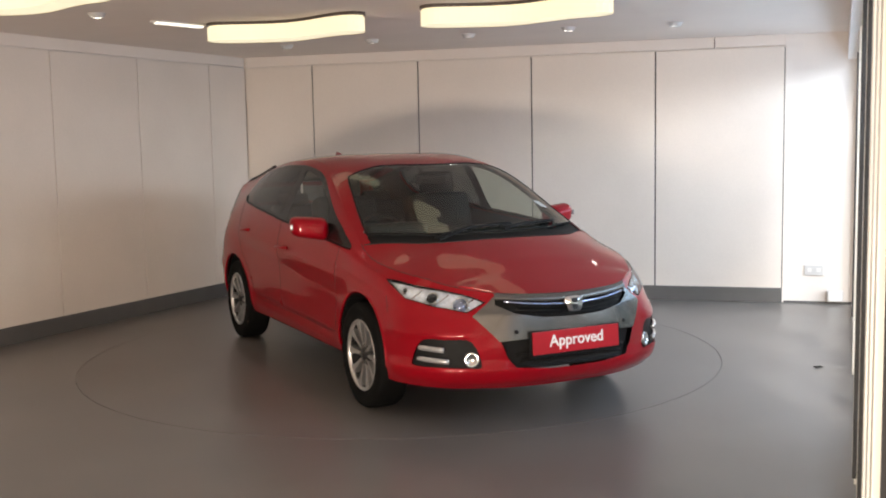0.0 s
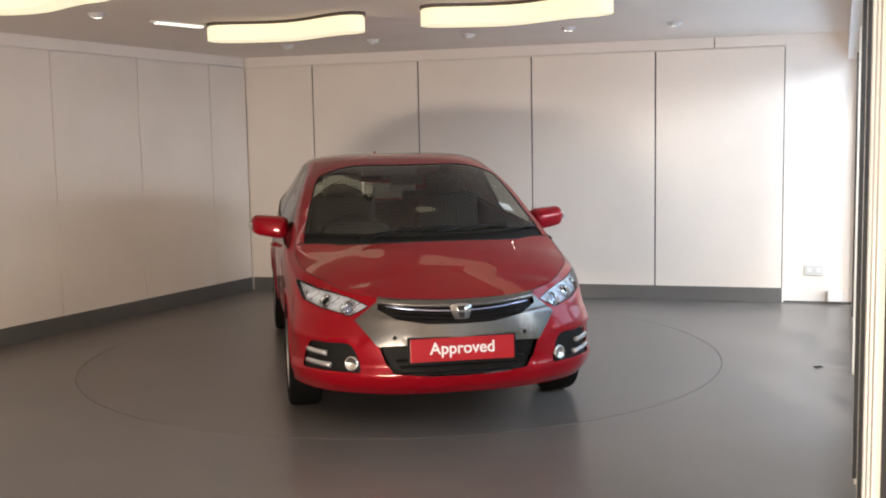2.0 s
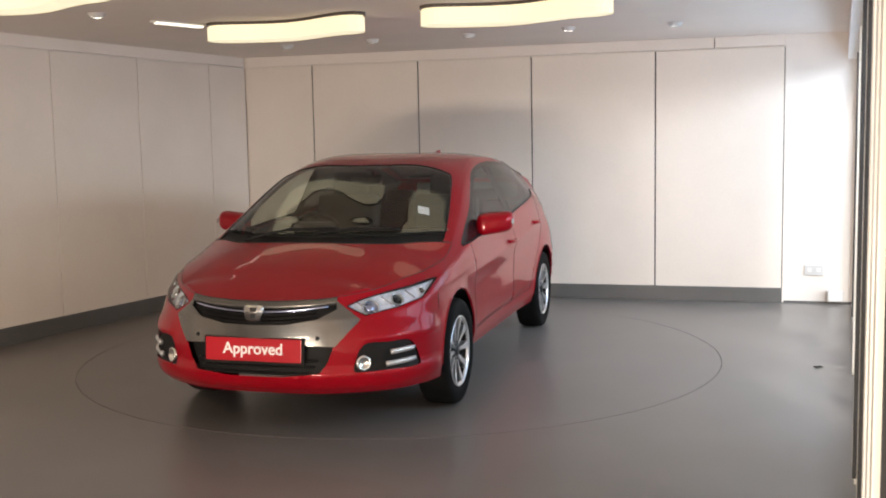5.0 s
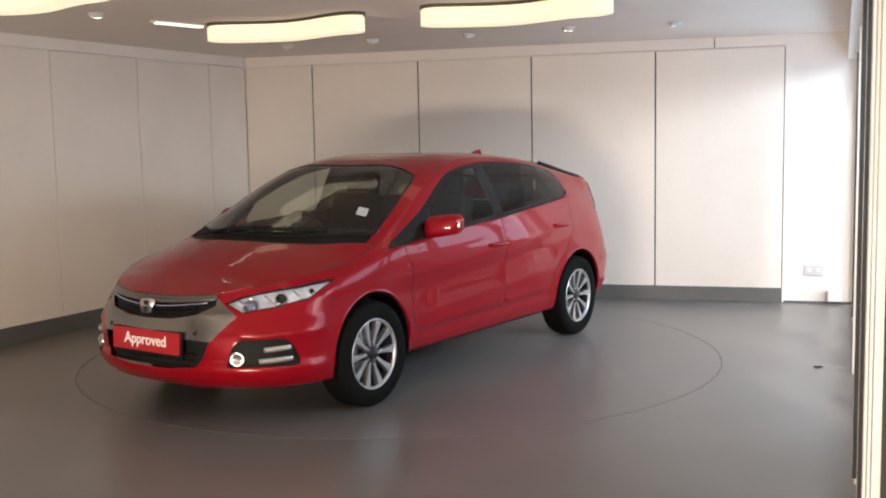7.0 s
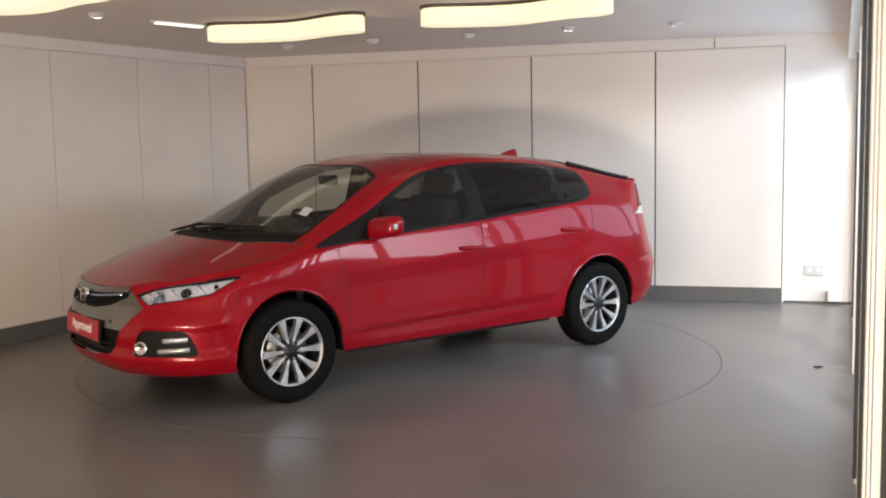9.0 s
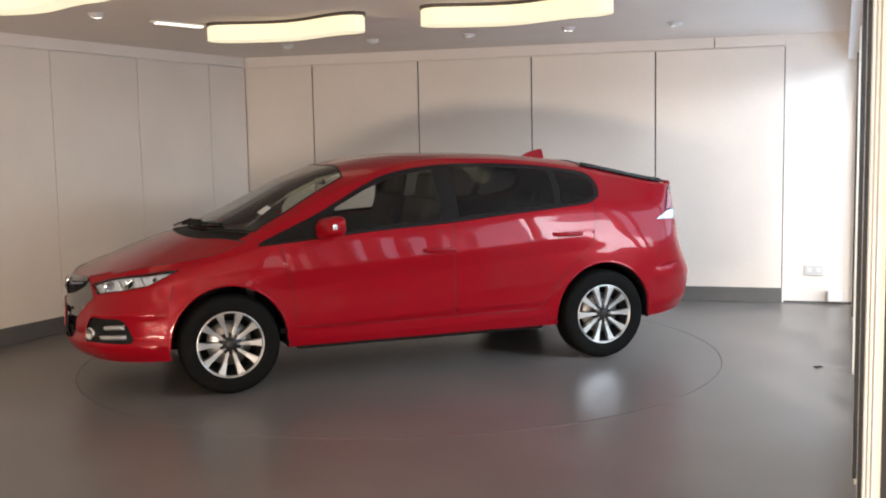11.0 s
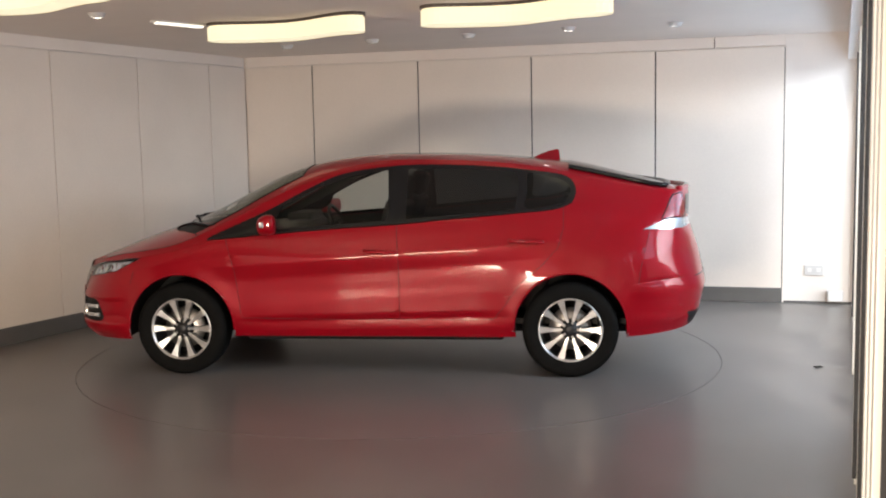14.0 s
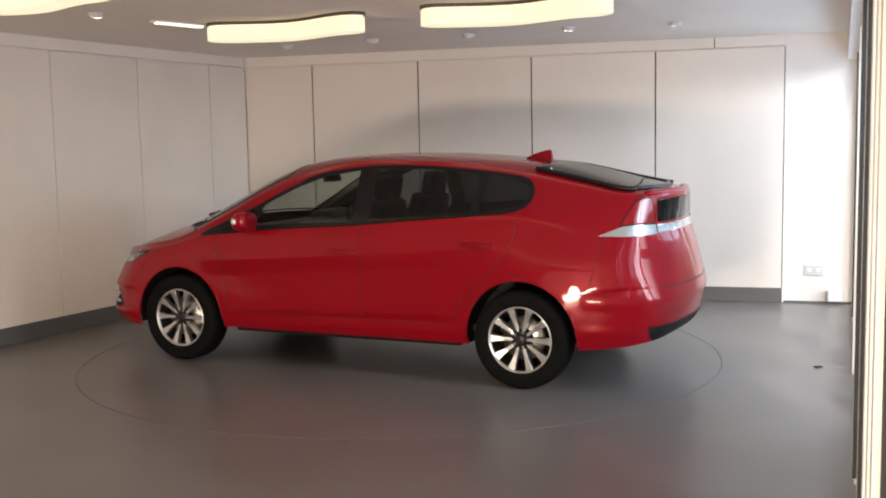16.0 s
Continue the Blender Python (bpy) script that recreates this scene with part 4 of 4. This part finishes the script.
def build_nose(car):
    """Grille bars, badge, plate and sensors."""
    rows = []
    for z, lift in ((.668, -.012), (.668, .010), (.676, .014), (.700, .010), (.708, -.004)):
        wv = np.array(find([(2.15, y, z + .018 * (y / .4) ** 2) for y in np.linspace(0, .405, 16)], (.02, 1, 1), 0, 3))
        wv[0, 0] = 0
        h = skin(wv[:, 0], wv[:, 1], lift)
        rows.append(np.concatenate([(h * [1, -1, 1])[:0:-1], h]))
    n = len(rows[0])
    raw("grille_hood", [tuple(p) for r in rows for p in r], [(k * n + i, k * n + i + 1, (k + 1) * n + i + 1, (k + 1) * n + i) for k in range(4) for i in range(n - 1)], SILVER, car, "satin grey band over the grille", True)
    for z, r, material, label in ((.651, .007, BLUE_CHROME, "blue-tinted grille bar"), (.636, .005, BLACK_PLASTIC, "black grille bar"), (.618, .005, BLACK_PLASTIC, "black grille bar"), (.602, .005, BLACK_PLASTIC, "black grille bar")):
        span = 0.37 if z > .645 else 0.32 if z > .61 else 0.22
        ys = np.linspace(0, span, 14)
        wv = np.array(find([(2.15, y, z + 0.03 * (y / .4) ** 2 * (z > .6)) for y in ys], (.02, 1, 1), 0, 3))
        wv[0, 0] = 0
        h = skin(wv[:, 0], wv[:, 1], 0.004)
        pts = np.concatenate([(h * [1, -1, 1])[:0:-1], h])
        part("grille_bar", tube(bmesh.new(), pts, r, 8), material, car, label, True)
    for z in (.345, .375, .405):
        ys = np.linspace(0, .30 + (z - .345) * .6, 10)
        wv = np.array(find([(2.15, y, z) for y in ys], (.02, 1, 1), 0, 3))
        wv[0, 0] = 0
        h = skin(wv[:, 0], wv[:, 1], -0.012)
        pts = np.concatenate([(h * [1, -1, 1])[:0:-1], h])
        part("intake_bar", tube(bmesh.new(), pts, 0.006, 6), BLACK_PLASTIC, car, "", True)
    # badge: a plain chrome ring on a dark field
    m = pose(2.185, 0, .650, 90, 0, 90) @ pose(0, 0, 0, -9, 0, 0)
    ring = [(-.062, .043), (.062, .043), (.052, -.030), (.036, -.047), (-.036, -.047), (-.052, -.030)]
    ring = [tuple(p * .80) for p in rounded(ring, 4)]
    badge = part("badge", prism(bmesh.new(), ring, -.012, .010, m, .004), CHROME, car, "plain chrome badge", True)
    for field in ([(-.021, .029), (.021, .029), (.016, .006), (-.016, .006)], [(-.015, -.006), (.015, -.006), (.012, -.030), (-.012, -.030)]):
        part("badge_field", prism(bmesh.new(), field, .0105, .0125, m), DARK_ALLOY, badge, "dark recess of the badge")
    # plate
    pm = pose(2.208, 0, .464, 90, 0, 90) @ pose(0, 0, 0, -4, 0, 0)
    plate = boxed("show_plate", (0.535, 0.118, 0.008), pm, PLATE_RED, car, "red plate with white lettering", 0.003)
    boxed("plate_holder", (0.560, 0.140, 0.010), pm @ Matrix.Translation((0, -.006, -.010)), BLACK_PLASTIC, plate, "black plate holder", 0.003)
    text = bpy.data.curves.new("lettering", "FONT")
    text.body, text.size, text.extrude, text.align_x, text.align_y, text.offset = "Approved", 0.083, 0.0008, "CENTER", "CENTER", 0.0014
    text.materials.append(LETTER)
    ob = new("lettering", text)
    ob.parent, ob.matrix_basis = plate, pm @ Matrix.Translation((0.0, 0.004, 0.0055))
    dg = bpy.context.evaluated_depsgraph_get()
    me = bpy.data.meshes.new_from_object(ob.evaluated_get(dg))
    basis = ob.matrix_basis.copy()
    bpy.data.objects.remove(ob)
    ob = new("lettering", me)
    ob.parent, ob.matrix_basis = plate, basis
    tagged(ob, "white letters")
    for y in (-.335, .335):
        wv = np.array(find([(2.15, abs(y), .525)], (.02, 1, 1), 0, 3))
        c = skin(wv[:, 0], wv[:, 1], 0.004)[0]
        m = pose(c[0], math.copysign(c[1], y), c[2], 0, 90, 0)
        part("parking_sensor", lathe(bmesh.new(), [(.001, .004), (.010, .003), (.012, -.004)], 16, m), GLOSS_BLACK, car, "", True)


def build_tail(car):
    wv = np.array(find([(-2.15, y, .625) for y in np.linspace(0, .60, 14)], (.02, 1, 1), 13, 16))
    wv[0, 0] = 16
    h = skin(wv[:, 0], wv[:, 1], 0.0)
    pts = np.concatenate([(h * [1, -1, 1])[:0:-1], h])
    part("tailgate_seam", tube(bmesh.new(), pts, .004, 6), JOINT, car)
    boxed("underbody", (3.5, 1.00, 0.08), pose(0.0, 0, .275), BLACK_PLASTIC, car, "black underbody", 0.02)
    boxed("underbody_side", (1.7, 1.52, 0.06), pose(0.0, 0, .255), BLACK_PLASTIC, car, "black floor pan between the wheels", 0.02)


def build_cabin(car):
    """Seats, dashboard, steering wheel and mirror."""
    def pad(name, size, m, material, parent, label="", bevel=0.05):
        return boxed(name, size, m, material, parent, label, bevel, 4, True)
    for y in (.37, -.37):
        seat = pad("front_seat", (.50, .48, .16), pose(.22, y, .52, 0, -8, 0), SEAT, car, "dark cloth front seat")
        pad("backrest", (.14, .46, .60), pose(-.06, y, .84, 0, -16, 0), SEAT, seat)
        pad("headrest", (.10, .26, .17), pose(-.165, y, 1.205, 0, -12, 0), SEAT, seat, "", 0.04)
        for d in (-.06, .06):
            part("headrest_post", tube(bmesh.new(), [(-.13, y + d, 1.06), (-.155, y + d, 1.17)], .007, 6), CHROME, seat)
    bench = pad("rear_seat", (.48, 1.16, .17), pose(-.85, 0, .50, 0, -8, 0), SEAT, car, "dark cloth rear bench")
    pad("backrest", (.14, 1.14, .52), pose(-1.14, 0, .78, 0, -24, 0), SEAT, bench)
    for y in (.36, -.36):
        pad("headrest", (.09, .25, .10), pose(-1.27, y, 1.06, 0, -20, 0), SEAT, bench, "", 0.035)
    dash = pad("dashboard", (.62, 1.36, .18), pose(.92, 0, .84, 0, 6, 0), DASH, car, "dark moulded dashboard", 0.07)
    pad("binnacle", (.18, .42, .10), pose(.72, -.37, .95), DASH, dash, "", 0.04)
    pad("console", (.50, .24, .40), pose(.55, 0, .60, 0, 20, 0), DASH, dash, "", 0.05)
    bm = bmesh.new()
    m = pose(.45, -.37, .87, 0, -66, 0)
    tube(bm, [m @ Vector((.185 * math.cos(a), .185 * math.sin(a), 0)) for a in np.linspace(0, 2 * math.pi, 32, endpoint=False)], .015, 8, True)
    wheel = part("steering_wheel", bm, BLACK_PLASTIC, car, "black steering wheel", True)
    boxed("boss", (.14, .15, .05), m, BLACK_PLASTIC, wheel, "", .02, 3, True)
    for a in (0, 180, 90):
        boxed("spoke", (.10, .035, .018), m @ pose(.11 * math.cos(radians(a + 90)), .11 * math.sin(radians(a + 90)), 0, 0, 0, a + 90), BLACK_PLASTIC, wheel, "", .006)
    pad("rear_view_mirror", (.03, .22, .065), pose(.50, 0, 1.26, 0, 15, 0), BLACK_PLASTIC, car, "black rear-view mirror", 0.012)
    boxed("cabin_floor", (2.6, 1.40, .04), pose(-.35, 0, .34), DASH, car, "dark cabin floor", 0.01)
    boxed("boot_floor", (.62, 1.10, .04), pose(-1.60, 0, .80), DASH, car, "dark load cover", 0.01)
    boxed("bulkhead", (.05, 1.36, .50), pose(1.12, 0, .58), DASH, car, "dark bulkhead", 0.01)


def build_wheel(car, x0, s):
    """A wheel with tyre, dark barrel, ten machined spokes, hub and brake disc; the outer face looks along s."""
    m = pose(x0, s * 0.752, 0.305, -90 * s, 0, 0)
    wheel = new("wheel")
    wheel.parent, wheel.matrix_basis = car, m
    tagged(wheel, "ten-spoke alloy wheel with machined silver faces")
    prof = [(.195, -.080), (.210, -.092), (.262, -.096), (.290, -.088), (.302, -.070), (.305, -.035), (.305, .035), (.302, .068), (.292, .086), (.268, .094), (.232, .092), (.210, .087), (.203, .083), (.195, .074)]
    part("tyre", lathe(bmesh.new(), prof, 64), RUBBER, wheel, "black low-profile tyre", True)
    part("rim", lathe(bmesh.new(), [(.205, .082), (.202, .088), (.197, .087), (.191, .076), (.1895, .070)], 64), ALLOY, wheel, "silver rim edge", True)
    part("barrel", lathe(bmesh.new(), [(.190, .070), (.182, .0), (.175, -.07), (.03, -.072)], 48), DARK_ALLOY, wheel, "dark inner barrel", True)
    spoke = None
    for k in range(10):
        bm = bmesh.new()
        out = [(.044, -.008), (.075, -.0095), (.115, -.012), (.150, -.0165), (.193, -.0245), (.193, .0245), (.150, .0165), (.115, .012), (.075, .0095), (.044, .008)]
        if spoke is None:
            prism(bm, out, .030, .066, bevel=.004)
            for v in bm.verts:
                r = v.co.x
                v.co.z += 0.016 * ((r - .05) / .15) ** 2 * (1 if r > .05 else 0)
            spoke = part("spoke", bm, ALLOY, wheel, "machined silver spoke")
        else:
            bm.free()
            ob = new("spoke", spoke.data)
            ob.parent = wheel
            tagged(ob, "machined silver spoke")
            ob.matrix_basis = pose(0, 0, 0, 0, 0, 36 * k)
    part("hub", lathe(bmesh.new(), [(.064, .02), (.064, .058), (.058, .064), (.034, .066), (.031, .072), (.024, .076), (.001, .077)], 32), DARK_ALLOY, wheel, "dark grey hub cap", True)
    for k in range(5):
        a = 2 * math.pi * (k + .5) / 5
        part("wheel_nut", lathe(bmesh.new(), [(.010, .058), (.010, .070), (.006, .073), (.0005, .073)], 8, pose(.047 * math.cos(a), .047 * math.sin(a), 0)), STEEL, wheel)
    part("brake_disc", lathe(bmesh.new(), [(.05, .012), (.135, .012), (.137, .004), (.137, -.008)], 40), STEEL, wheel, "steel brake disc", True)
    return wheel


def build_car():
    car = tagged(new("car"), "glossy red five-door hatchback parked on the turntable", "car")
    for s in (1, -1):
        build_flank(car, s)
    build_deck(car)
    build_nose(car)
    build_tail(car)
    build_cabin(car)
    for x0 in (1.275, -1.275):
        for s in (1, -1):
            build_wheel(car, x0, s)
    return car


build_room()
build_glazing()
build_lamps()
build_sockets()
TABLE = build_turntable()
CAR = build_car()

# heading of the car's nose, degrees, time by time
HEADING = [(0, -65.69), (0.5, -68.77), (1, -72.50), (1.5, -76.92), (2, -81.61), (2.5, -86.07), (3, -90.64), (3.5, -95.12), (4, -99.73), (6.5, -122.28), (7, -126.79), (7.5, -131.25), (8, -135.84), (8.5, -140.40), (9, -144.98), (11.5, -166.76), (12, -171.23), (12.5, -175.68), (13, -180.18), (13.5, -184.71), (14, -189.26), (14.5, -193.79), (15, -198.29), (15.5, -202.71), (16, -207.10)]


def motions():
    off = Vector((0.0688, -0.0295, 0))
    rows = []
    for t, a in HEADING:
        p = pose(0, 0, 0, 0, 0, a)
        rows.append((t, Matrix.Translation(p @ off) @ p))
    walk(CAR, rows)
    walk(TABLE, [(t, pose(0, 0, 0, 0, 0, a)) for t, a in HEADING])


motions()
